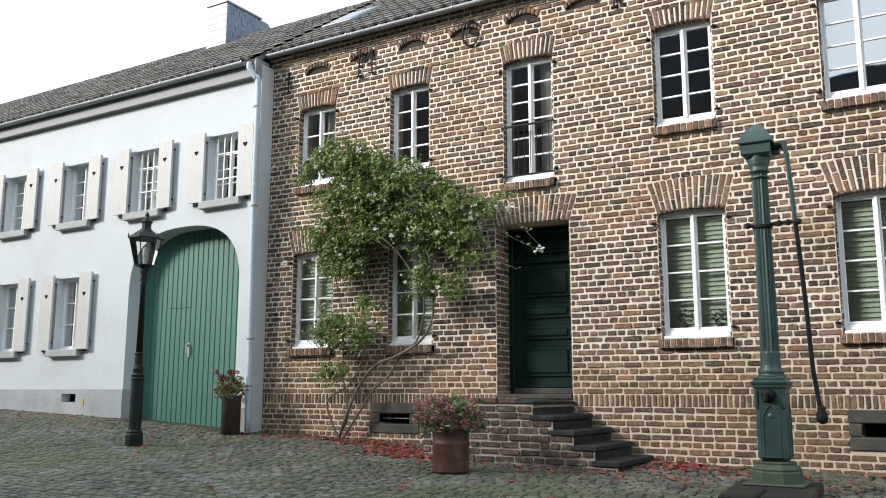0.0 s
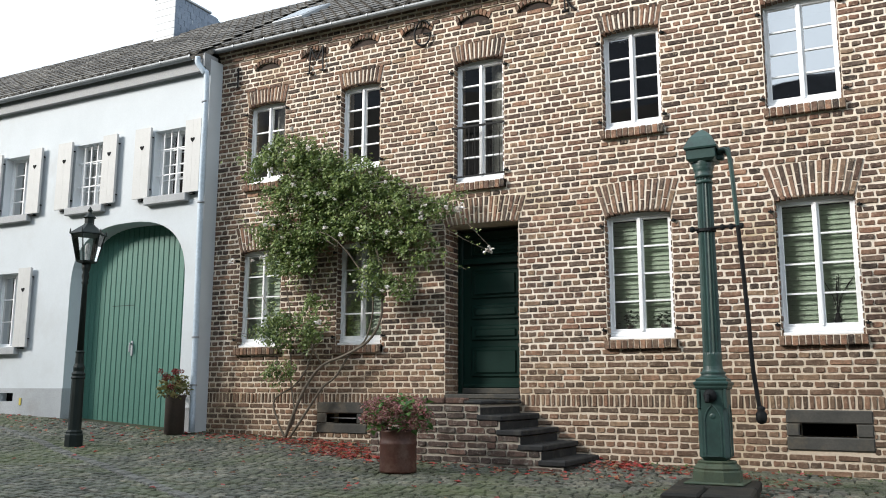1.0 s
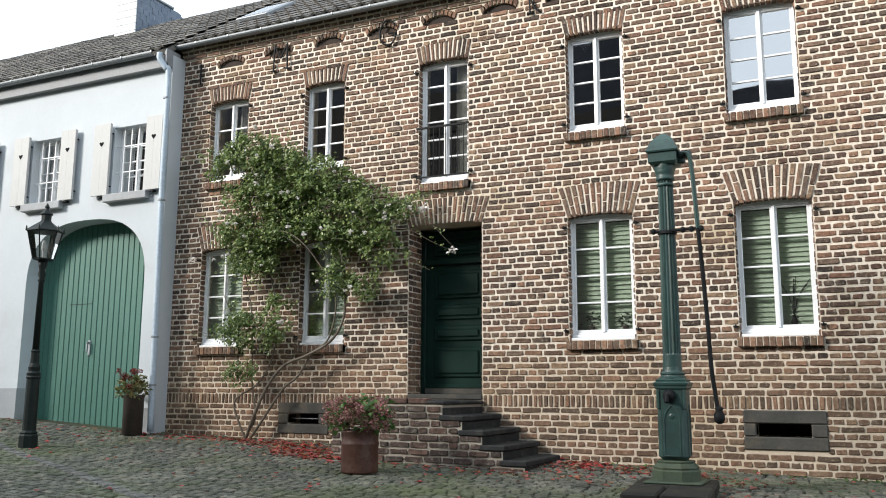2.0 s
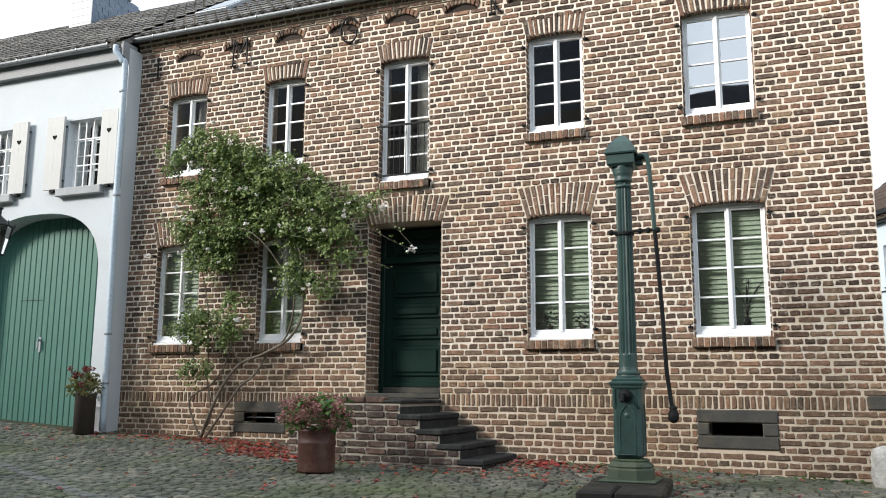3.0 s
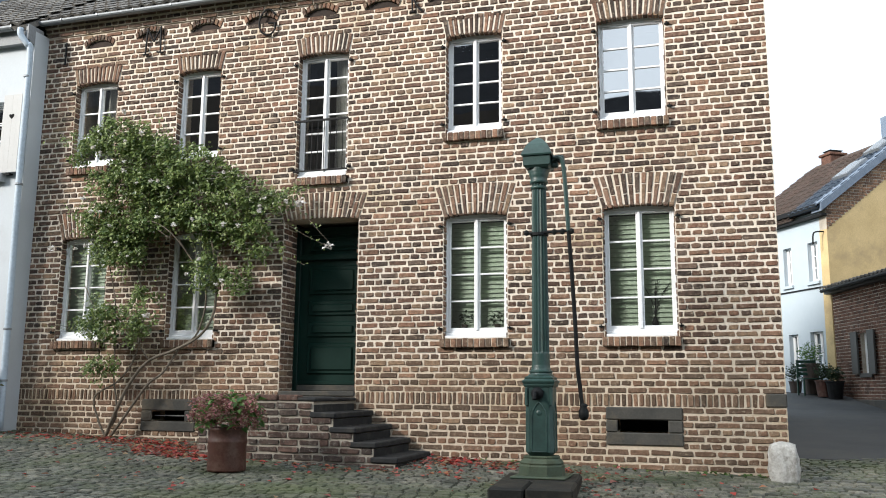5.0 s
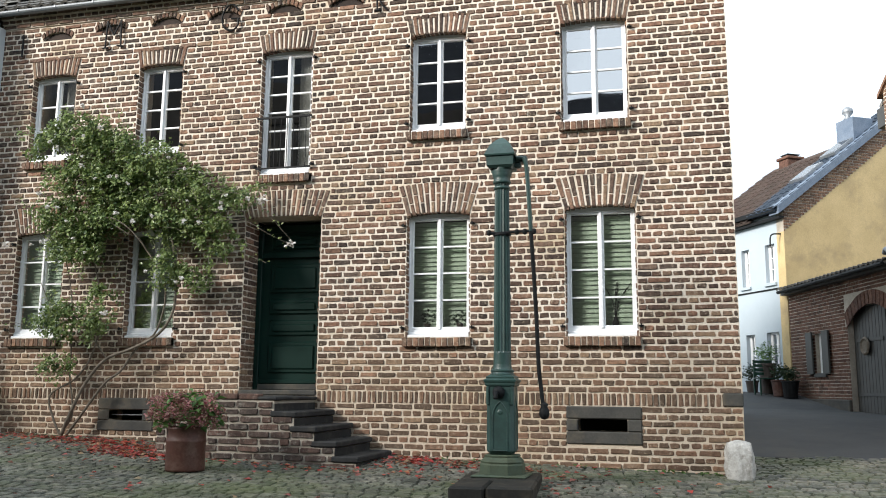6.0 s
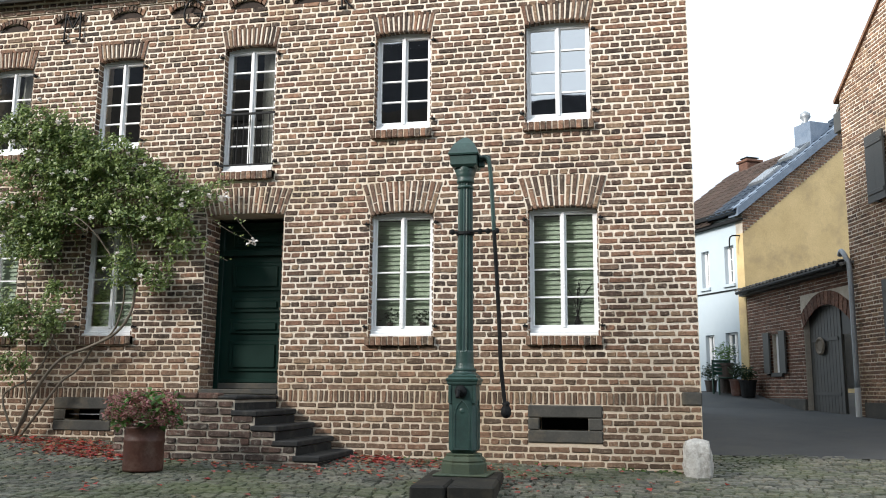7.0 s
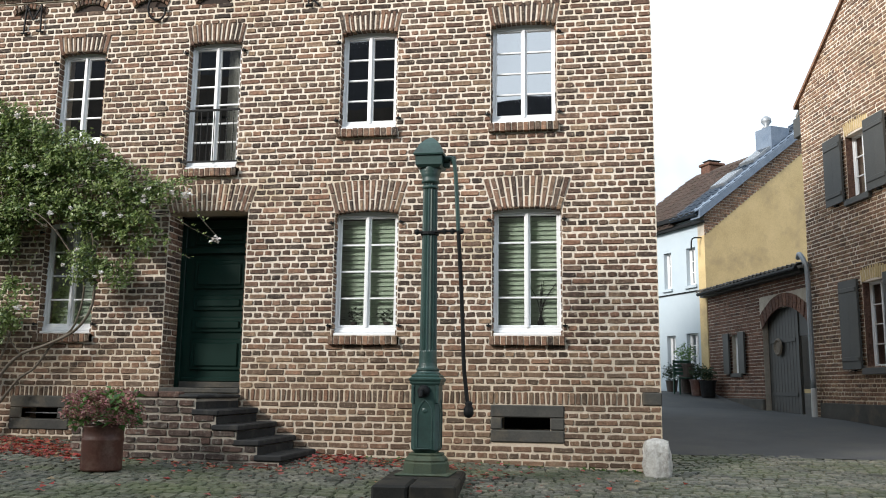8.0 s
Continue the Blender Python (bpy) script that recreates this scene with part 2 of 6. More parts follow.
def leafy(name, tones, rough=0.5):
    m, nt, p = shader(name)
    r = nt.nodes.new("ShaderNodeNewGeometry").outputs["Random Per Island"]
    c = ramp(nt, r, [(i / (len(tones) - 1), t) for i, t in enumerate(tones)])
    nt.links.new(c, p.inputs["Base Color"])
    p.inputs["Roughness"].default_value = rough
    t = put(nt, "ShaderNodeBsdfTranslucent")
    nt.links.new(c, t.inputs["Color"])
    mx = put(nt, "ShaderNodeMixShader", Fac=0.3)
    nt.links.new(p.outputs["BSDF"], mx.inputs[1])
    nt.links.new(t.outputs["BSDF"], mx.inputs[2])
    nt.links.new(mx.outputs["Shader"], nt.nodes["Material Output"].inputs["Surface"])
    return m


M_LEAF = leafy("rose leaf", [(0.04, 0.08, 0.023), (0.18, 0.25, 0.075), (0.26, 0.33, 0.11), (0.07, 0.125, 0.036), (0.3, 0.36, 0.125), (0.15, 0.21, 0.06), (0.06, 0.11, 0.032)], 0.4)
M_BLOOM = leafy("white rose petal", [(0.75, 0.73, 0.68), (0.8, 0.79, 0.76), (0.78, 0.72, 0.68)], 0.6)
M_HYDLEAF = leafy("hydrangea leaf", [(0.05, 0.12, 0.03), (0.1, 0.2, 0.05), (0.16, 0.27, 0.075)])
M_HYDBLOOM = leafy("faded pink hydrangea", [(0.3, 0.12, 0.13), (0.4, 0.2, 0.19), (0.34, 0.21, 0.17), (0.26, 0.22, 0.12), (0.42, 0.1, 0.14)], 0.7)
M_CANLEAF = leafy("yellowing green leaf", [(0.13, 0.16, 0.05), (0.2, 0.2, 0.08), (0.24, 0.2, 0.09), (0.1, 0.14, 0.05)], 0.6)
M_CANBLOOM = leafy("dark red flower", [(0.17, 0.03, 0.03), (0.24, 0.06, 0.05), (0.12, 0.03, 0.03)], 0.7)
M_FALLEN = leafy("fallen red leaf", [(0.4, 0.035, 0.03), (0.46, 0.085, 0.065), (0.2, 0.03, 0.025), (0.4, 0.16, 0.08), (0.28, 0.22, 0.13), (0.42, 0.1, 0.1), (0.14, 0.07, 0.045), (0.4, 0.05, 0.05)], 0.6)
M_BOX = leafy("dark evergreen leaf", [(0.015, 0.035, 0.015), (0.025, 0.05, 0.02), (0.035, 0.06, 0.025)], 0.5)
M_WEED = leafy("small weed leaf", [(0.06, 0.12, 0.025), (0.1, 0.17, 0.04)], 0.6)


def glass_mat(name, tint=(0.9, 0.95, 0.93), ior=5.5):
    m, nt, p = shader(name)
    nt.nodes.remove(p)
    t = put(nt, "ShaderNodeBsdfTransparent", Color=(*tint, 1))
    g = put(nt, "ShaderNodeBsdfGlossy", Color=(1, 1, 1, 1), Roughness=0.02)
    f = put(nt, "ShaderNodeFresnel", IOR=ior)
    b = put(nt, "ShaderNodeBump", Strength=0.08, Distance=0.02)
    nt.links.new(noise_of(nt, 2.5, 1), b.inputs["Height"])
    nt.links.new(b.outputs["Normal"], g.inputs["Normal"])
    mx = nt.nodes.new("ShaderNodeMixShader")
    nt.links.new(f.outputs["Fac"], mx.inputs["Fac"])
    nt.links.new(t.outputs["BSDF"], mx.inputs[1])
    nt.links.new(g.outputs["BSDF"], mx.inputs[2])
    nt.links.new(mx.outputs["Shader"], nt.nodes["Material Output"].inputs["Surface"])
    return m


M_GLASS = glass_mat("window glass")
M_CLEAR = glass_mat("clear lantern glass", (0.95, 0.97, 0.96), 1.5)


# ---- mesh helpers ----
def thing(name, at=(0, 0, 0), label="", category="", group="", kind=""):
    ob = new(name)
    ob.matrix_basis = Matrix.Translation(at)
    ob.empty_display_size = 0.2
    return tagged(ob, label, category, group, kind)


def under(ob, parent):
    """Hang ob, whose mesh is in world metres, under a thing or a part."""
    if parent is not None:
        ob.parent = parent
        ob.matrix_parent_inverse = parent.matrix_basis.inverted() if parent.parent is None else Matrix()
    return ob


def part(name, bm, material, parent=None, label="", kind="", smooth=False):
    me = bpy.data.meshes.new(name)
    if isinstance(bm, tuple):
        me.from_pydata(bm[0], [], bm[1])
    else:
        bmesh.ops.recalc_face_normals(bm, faces=bm.faces)
        bm.to_mesh(me)
        bm.free()
    me.materials.append(material)
    if smooth:
        for p in me.polygons:
            p.use_smooth = True
    ob = under(new(name, me), parent)
    return tagged(ob, label, kind=kind)


def box(bm, x0, x1, y0, y1, z0, z1, bevel=0.0, m=None):
    r = bmesh.ops.create_cube(bm, size=1.0)
    mt = Matrix.Translation(((x0 + x1) / 2, (y0 + y1) / 2, (z0 + z1) / 2)) @ Matrix.Diagonal((abs(x1 - x0), abs(y1 - y0), abs(z1 - z0), 1))
    if m is not None:
        mt = m @ mt
    bmesh.ops.transform(bm, matrix=mt, verts=r["verts"])
    if bevel:
        es = list({e for v in r["verts"] for e in v.link_edges})
        bmesh.ops.bevel(bm, geom=es, offset=bevel, segments=1, affect="EDGES")
    return bm


def boxes(*specs, bevel=0.0, m=None):
    bm = bmesh.new()
    for s in specs:
        box(bm, *s, bevel=bevel, m=m)
    return bm


def lathe(profile, x, y, n=20, turn=0.0, bm=None, m=None):
    """A turned form from (radius, z) pairs about the upright through x, y; n sides."""
    bm = bm or bmesh.new()
    rings = []
    for r, z in profile:
        ring = []
        for i in range(n):
            a = turn + 2 * math.pi * i / n
            v = Vector((x + r * math.cos(a), y + r * math.sin(a), z))
            ring.append(bm.verts.new(m @ v if m else v))
        rings.append(ring)
    for a, b in zip(rings, rings[1:]):
        for i in range(n):
            bm.faces.new((a[i], a[(i + 1) % n], b[(i + 1) % n], b[i]))
    bm.faces.new(rings[0][::-1])
    bm.faces.new(rings[-1])
    return bm


def tube(points, radius, n=8, bm=None, taper=1.0):
    """A round bar along a line of points."""
    bm = bm or bmesh.new()
    pts = [Vector(p) for p in points]
    rings = []
    for k, p in enumerate(pts):
        d = (pts[min(k + 1, len(pts) - 1)] - pts[max(k - 1, 0)]).normalized()
        side = d.cross(Vector((0.13, 0.9, 0.41))).normalized()
        up = d.cross(side)
        r = radius * (1 + (taper - 1) * k / max(1, len(pts) - 1))
        rings.append([bm.verts.new(p + r * (math.cos(2 * math.pi * i / n) * side + math.sin(2 * math.pi * i / n) * up)) for i in range(n)])
    for a, b in zip(rings, rings[1:]):
        for i in range(n):
            bm.faces.new((a[i], a[(i + 1) % n], b[(i + 1) % n], b[i]))
    bm.faces.new(rings[0][::-1])
    bm.faces.new(rings[-1])
    return bm


def smooth_line(points, steps=6):
    """Catmull-Rom through the points."""
    p = [Vector(q) for q in points]
    p = [2 * p[0] - p[1]] + p + [2 * p[-1] - p[-2]]
    out = []
    for i in range(1, len(p) - 2):
        for k in range(steps):
            t = k / steps
            out.append(0.5 * (2 * p[i] + (p[i + 1] - p[i - 1]) * t + (2 * p[i - 1] - 5 * p[i] + 4 * p[i + 1] - p[i + 2]) * t * t + (3 * p[i] - 3 * p[i + 1] + p[i + 2] - p[i - 1]) * t ** 3))
    out.append(p[-2])
    return out


def extrude_outline(outline, y0, y1, m=None):
    """A slab between y0 and y1 from an outline of (x, z)."""
    bm = bmesh.new()
    f = m or Matrix()
    a = [bm.verts.new(f @ Vector((x, y0, z))) for x, z in outline]
    b = [bm.verts.new(f @ Vector((x, y1, z))) for x, z in outline]
    n = len(outline)
    bm.faces.new(a)
    bm.faces.new(b[::-1])
    for i in range(n):
        bm.faces.new((a[i], b[i], b[(i + 1) % n], a[(i + 1) % n]))
    return bm


def height(x, y):
    """The ground: it falls to the right and towards the square, and rises up the lane."""
    z = np.interp(x, (-60, -15, -11.6, -8.7, -2.7, 0, 1.2, 6, 60), (2.0, 0.55, 0.43, 0.26, 0.085, 0.0, -0.03, -0.05, -0.1))
    return float(z + np.interp(y, (-40, 4, 10, 17, 20.6, 23.4, 30, 200), (-0.6, -0.3, 0.0, 0.41, 0.5, 0.87, 1.0, 2.0)))


def wall_slab(openings, x0, x1, z0, z1, y0, y1, m=None):
    """A wall with its openings cut through: upright strips between all the edges. Openings: x0, x1, z0, z1."""
    bm = bmesh.new()
    xs = sorted({x0, x1, *(v for o in openings for v in o[:2] if x0 < v < x1)})
    for a, b in zip(xs, xs[1:]):
        mid = (a + b) / 2
        z = z0
        for o in sorted((o for o in openings if o[0] < mid < o[1]), key=lambda o: o[2]):
            if o[2] > z:
                box(bm, a, b, y0, y1, z, o[2], m=m)
            z = o[3]
        if z < z1:
            box(bm, a, b, y0, y1, z, z1, m=m)
    bmesh.ops.remove_doubles(bm, verts=bm.verts, dist=1e-4)
    bm.verts.index_update()
    seen = {}
    for f in bm.faces:
        seen.setdefault(tuple(sorted(v.index for v in f.verts)), []).append(f)
    dead = [f for fs in seen.values() if len(fs) > 1 for f in fs]
    bmesh.ops.delete(bm, geom=dead, context="FACES_ONLY")
    return bm


# ---- bricks ----
rng = random.Random(7)


def brick_solid(x0, x1, z0, z1, depth, verts, faces, m=None, ch=0.006, jit=0.006):
    """A worn brick: its face stands proud of the joint and its arrises are rounded off. depth is measured towards -y."""
    n = len(verts)
    d = depth + rng.uniform(-0.006, 0.004)
    tilt = rng.uniform(-0.004, 0.004)
    w, h = x1 - x0, z1 - z0
    rx, rz = min(rng.uniform(0.005, 0.012), w * 0.25), min(rng.uniform(0.005, 0.011), h * 0.25)
    ring = [(x0 + rx, z0), (x0 + w * 0.5, z0), (x1 - rx, z0), (x1, z0 + rz), (x1, z1 - rz), (x1 - rx, z1), (x0 + w * 0.5, z1), (x0 + rx, z1), (x0, z1 - rz), (x0, z0 + rz)]
    cx, cz = (x0 + x1) / 2, (z0 + z1) / 2
    back = [(px + rng.uniform(-jit, jit), 0.0, pz + rng.uniform(-jit, jit) * 0.8) for px, pz in ring]
    front = [(px + ch * (cx - px) / (w / 2), -d + tilt * (px - cx) / (w / 2) + rng.uniform(-0.0015, 0.0015), pz + ch * (cz - pz) / (h / 2)) for px, _, pz in back]
    for p in back + front:
        v = Vector(p)
        verts.append(m @ v if m is not None else v)
    k = len(ring)
    faces.append(tuple(n + k + i for i in range(k)))
    faces += [(n + i, n + (i + 1) % k, n + k + (i + 1) % k, n + k + i) for i in range(k)]


def free_spans(x0, x1, blocked):
    spans = [(x0, x1)]
    for a, b in blocked:
        out = []
        for s, e in spans:
            if b <= s or a >= e:
                out.append((s, e))
            else:
                if a > s:
                    out.append((s, a))
                if b < e:
                    out.append((b, e))
        spans = out
    return spans


COURSE, STRETCH, JOINT = 0.0772, 0.24, 0.0205


def lay_bricks(x0, x1, z0, z1, blocked_at, take, course=COURSE, stretch=STRETCH, joint=JOINT, proud=0.011, ragged=True):
    """English bond: stretcher and header courses by turns. take(xa, xb, za, zb) gets every brick."""
    k = 0
    z = z0
    while z + course <= z1 + 0.03:
        unit = stretch if k % 2 == 0 else stretch / 2
        shift = (0.0 if k % 2 == 0 else stretch / 4) + (stretch / 2 if k % 4 == 2 else 0) + rng.uniform(-0.015, 0.015)
        wob = rng.uniform(-0.002, 0.002)
        for s, e in free_spans(x0, x1, blocked_at(z + course / 2)):
            x = s
            first = unit - ((s - x0 + shift) % unit)
            if first < 0.05:
                first += unit
            w = first
            while x < e - 0.03:
                ww = min(w * (1 + rng.uniform(-0.06, 0.06) * ragged), e - x)
                if e - (x + ww) < 0.045:
                    ww = e - x
                g = joint * rng.uniform(0.75, 1.25)
                if ww > 0.035:
                    take(x + g / 2, x + ww - g / 2, z + joint / 2 + wob + rng.uniform(-0.002, 0.002), z + course - joint / 2 + wob + rng.uniform(-0.002, 0.002))
                x += ww
                w = unit
        z += course
        k += 1


def fan(xa, xb, z0, z1, splay, camber, n, take_quad, gap=0.026):
    """A cambered arch of bricks on end, splayed to the sides."""
    for i in range(n):
        u0, u1 = i / n, (i + 1) / n
        q = []
        for u, top in ((u0, 0), (u1, 0), (u1, 1), (u0, 1)):
            x = xa + (xb - xa) * u
            c = camber * (1 - (2 * u - 1) ** 2)
            if top:
                x += splay * (2 * u - 1)
                q.append((x, z1 + c))
            else:
                q.append((x, z0 + c))
        g = gap / 2
        q = [(q[0][0] + g, q[0][1]), (q[1][0] - g, q[1][1]), (q[2][0] - g, q[2][1]), (q[3][0] + g, q[3][1])]
        take_quad(q)


def quad_brick(q, depth, verts, faces, m=None):
    n = len(verts)
    cx, cz = sum(p[0] for p in q) / 4, sum(p[1] for p in q) / 4
    d = depth + rng.uniform(-0.004, 0.003)
    j = lambda: rng.uniform(-0.002, 0.002)
    back = [Vector((p[0] + j(), 0, p[1] + j())) for p in q]
    front = []
    for p in back:
        w = Vector((cx - p.x, 0, cz - p.z))
        front.append(Vector((p.x + (0.005 if w.x > 0 else -0.005), -d, p.z + (0.005 if w.z > 0 else -0.005))))
    for v in back + front:
        verts.append(m @ v if m is not None else v)
    faces += [(n + 4, n + 5, n + 6, n + 7), (n, n + 1, n + 5, n + 4), (n + 1, n + 2, n + 6, n + 5), (n + 2, n + 3, n + 7, n + 6), (n + 3, n, n + 4, n + 7)]


def frame_at(origin, along):
    """Wall frame: x along the wall, y into it, z up."""
    a = Vector((along[0], along[1], 0)).normalized()
    into = Vector((-a.y, a.x, 0))
    return Matrix(((a.x, into.x, 0, origin[0]), (a.y, into.y, 0, origin[1]), (0, 0, 1, origin[2]), (0, 0, 0, 1)))


def ring_frame(x0, x1, y0, y1, z0, z1, side, bottom, top, m, bevel=0.004):
    """One closed rectangular frame."""
    bm = bmesh.new()
    rows = []
    for y in (y0, y1):
        for p in ((x0, x1, z0, z1), (x0 + side, x1 - side, z0 + bottom, z1 - top)):
            rows.append([bm.verts.new(m @ Vector(v)) for v in ((p[0], y, p[2]), (p[1], y, p[2]), (p[1], y, p[3]), (p[0], y, p[3]))])
    for i in range(4):
        j = (i + 1) % 4
        for a, b in ((0, 1), (1, 3), (3, 2), (2, 0)):
            bm.faces.new((rows[a][i], rows[a][j], rows[b][j], rows[b][i]))
    if bevel:
        bm.edges.ensure_lookup_table()
        front = set(rows[1])
        bmesh.ops.bevel(bm, geom=[e for e in bm.edges if e.verts[0] in front and e.verts[1] in front], offset=bevel, segments=1, affect="EDGES")
    return bm


def add_window(parent, m, x0, x1, z0, z1, rows, recess=0.1, room=0.9, camber=0.0, label="", inside=None, bars_mat=None, fw=0.055, sill=True, cols=1, name="window", lit=None):
    """Two casements with glazing bars, panes, a drip sill and what stands behind the glass."""
    mat = bars_mat or M_FRAME
    y0, y1 = recess, recess + 0.06
    mid = (x0 + x1) / 2
    zb = z0 + (0.07 if sill else 0.0)
    zt = z1 + camber
    k = fw / 0.055
    win = part(name, ring_frame(x0, x1, y0, y1, zb, zt, 0.026 * k, 0.026 * k, 0.022 * k + camber, m), mat, parent, label)
    g0, g1 = zb + 0.062 * k, z1 - 0.05 * k
    for a, b in ((x0 + 0.0265 * k, mid - 0.001), (mid + 0.001, x1 - 0.0265 * k)):
        part("casement", ring_frame(a, b, y0 + 0.012, y1 - 0.004, zb + 0.027 * k, z1 - 0.0225 * k, 0.036 * k, 0.036 * k, 0.028 * k, m, 0.006), mat, win)
        a, b = a + 0.036 * k, b - 0.036 * k
        for r in range(1, rows):
            z = g0 + (g1 - g0) * r / rows
            part("glazing_bar", boxes((a, b, y0 + 0.018, y1 - 0.01, z - 0.0095, z + 0.0095), m=m), mat, win)
        for r in range(1, cols):
            x = a + (b - a) * r / cols
            part("glazing_bar", boxes((x - 0.011, x + 0.011, y0 + 0.02, y1 - 0.012, g0, g1), m=m), mat, win)
        for r in range(rows):
            za, zc = g0 + (g1 - g0) * r / rows, g0 + (g1 - g0) * (r + 1) / rows
            tilt = pose((a + b) / 2, y0 + 0.035, (za + zc) / 2, rng.uniform(-0.2, 0.2), 0, rng.uniform(-0.2, 0.2))
            w, h = (b - a) / 2, (zc - za) / 2
            pane = part("pane", ([m @ tilt @ Vector(v) for v in ((-w, 0, -h), (w, 0, -h), (w, 0, h), (-w, 0, h))], [(0, 1, 2, 3)]), M_GLASS, win)
            pane.visible_shadow = False
    part("meeting_strip", boxes((mid - 0.017, mid + 0.017, y0 - 0.008, y0 + 0.0115, zb + 0.03 * k, z1 - 0.03 * k), bevel=0.005, m=m), mat, win)
    if sill:
        part("window_sill", boxes((x0 + 0.012, x1 - 0.012, y0 - 0.075, y0 + 0.05, z0 + 0.002, z0 + 0.036), bevel=0.007, m=m), mat, win)
        part("sill_board", boxes((x0 + 0.014, x1 - 0.014, y0 - 0.03, y0 + 0.05, z0 + 0.038, z0 + 0.068), bevel=0.007, m=m), mat, win)
    # a shallow box behind, its near-black walls stand in for the unlit room
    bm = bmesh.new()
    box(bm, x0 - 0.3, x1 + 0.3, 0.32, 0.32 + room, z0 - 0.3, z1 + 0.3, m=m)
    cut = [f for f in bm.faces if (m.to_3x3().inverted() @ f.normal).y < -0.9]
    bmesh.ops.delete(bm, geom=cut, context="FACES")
    part("room", bm, M_UNLIT, win)
    if inside == "blind":
        step = 0.055
        zz = g0 + 0.02
        while zz < g1 + 0.02:
            part("blind_slat", boxes((x0 + 0.03, x1 - 0.03, -0.03, 0.03, -0.0015, 0.0015), m=m @ pose(0, y1 + 0.05, zz, 66)), M_BLIND, win)
            zz += step
    if inside == "curtain":
        bm = bmesh.new()
        for a, b in ((x0 + 0.02, mid - 0.1), (mid + 0.1, x1 - 0.02)) if lit is None else lit:
            cols_n = 28
            prev = None
            for i in range(cols_n + 1):
                x = a + (b - a) * i / cols_n
                yy = y1 + 0.1 + 0.018 * math.sin(i * 1.9)
                pair = [bm.verts.new(m @ Vector((x, yy, z))) for z in (g0, g1 + 0.05)]
                if prev:
                    bm.faces.new((prev[0], pair[0], pair[1], prev[1]))
                prev = pair
        part("curtain", bm, M_CURTAIN, win)
    return win


# ---- ground ----
def ground_sheet():
    xs = sorted({*np.linspace(-400, -40, 10), *np.linspace(-40, 40, 161), *np.linspace(40, 400, 10)})
    ys = sorted({*np.linspace(-400, -20, 10), *np.linspace(-20, 45, 131), *np.linspace(45, 500, 12)})
    verts = [(x, y, height(x, y) - 0.012) for y in ys for x in xs]
    n = len(xs)
    faces = [(j * n + i, j * n + i + 1, (j + 1) * n + i + 1, (j + 1) * n + i) for j in range(len(ys) - 1) for i in range(n - 1)]
    g = part("ground", (verts, faces), M_EARTH, kind="structure")
    return tagged(g, "sandy earth with moss between the paving of the square", "ground", kind="structure")


ground = ground_sheet()

# ---- the brick house ----
FY = 10.0
house = thing("brick_house", (-3.7, FY, 0.1), "old weathered brown brick house with white casement windows", "house")
MB = Matrix.Translation((0, FY, 0))
OPEN = [  # x0, x1, z0, z1, arch height, splay
    (-8.24, -7.46, 1.5, 2.93, 0.38, 0.12), (-6.46, -5.72, 1.5, 2.93, 0.38, 0.12), (-4.74, -3.69, 0.79, 3.02, 0.34, 0.12),
    (-2.555, -1.755, 1.48, 2.98, 0.38, 0.12), (-0.61, 0.21, 1.48, 2.98, 0.38, 0.12),
    (-8.2, -7.48, 3.98, 5.23, 0.25, 0.06), (-6.47, -5.79, 3.98, 5.25, 0.25, 0.06), (-4.61, -3.88, 3.6, 5.29, 0.25, 0.06),
    (-2.54, -1.81, 4.05, 5.32, 0.25, 0.06), (-0.63, 0.165, 4.05, 5.31, 0.25, 0.06),
]
VENTS = [(-8.1 + 0.885 * i, -7.62 + 0.885 * i) for i in range(11)]


def vent_z(x):
    """Foot of the air hole; the row rises a little to the right."""
    return 5.79 + min(0.05, max(0.0, 0.035 * (x + 8.1)))


HOLES = [(-6.72, -5.93, 0.3, 0.71), (-0.61, 0.21, 0.27, 0.69)]
XL, XR, ZTOP = -8.79, 1.3, 6.21
CAMBER = 0.035

cut = [(a, b, c, d + CAMBER) for a, b, c, d, _, _ in OPEN] + [(a, b, vent_z(a) + 0.002, vent_z(a) + 0.12) for a, b in VENTS] + [(-6.58, -6.08, 0.43, 0.57), (-0.49, 0.06, 0.41, 0.55)]
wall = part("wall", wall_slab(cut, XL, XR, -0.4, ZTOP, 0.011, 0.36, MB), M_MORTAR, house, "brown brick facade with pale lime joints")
part("side_wall", boxes((XR - 0.3, XR, FY + 0.361, FY + 9, -0.4, ZTOP), (XL, XL + 0.3, FY + 0.361, FY + 9, -0.4, ZTOP), (XL, XR, FY + 9, FY + 9.3, -0.4, ZTOP)), M_MORTAR, house)


def brick_block(z):
    out = []
    for a, b, c, d, h, s in OPEN:
        if c - 0.02 < z < d:
            out.append((a, b))
        elif d <= z < d + h + 0.005:
            w = s * (z - d) / h
            out.append((a - w, b + w))
        if c - 0.13 < z <= c - 0.02 and c > 1:
            out.append((a - 0.03, b + 0.03))
    for a, b in VENTS:
        v0 = vent_z(a)
        rise = (z - v0 - 0.1) / 0.1
        if v0 < z < v0 + 0.2:
            half = ((b - a) / 2 + 0.045) * math.sqrt(1 - max(0.0, rise))
            out.append(((a + b) / 2 - half, (a + b) / 2 + half))
    for a, b, c, d in HOLES:
        if c < z < d:
            out.append((a, b))
    if 0.7 < z < 0.86 and z > 0.69:
        out.append((1.09, XR))
    return out


bv, bf, near, tally = [], [], [], [0]
MW = MB @ Matrix.Translation((0, 0.011, 0))


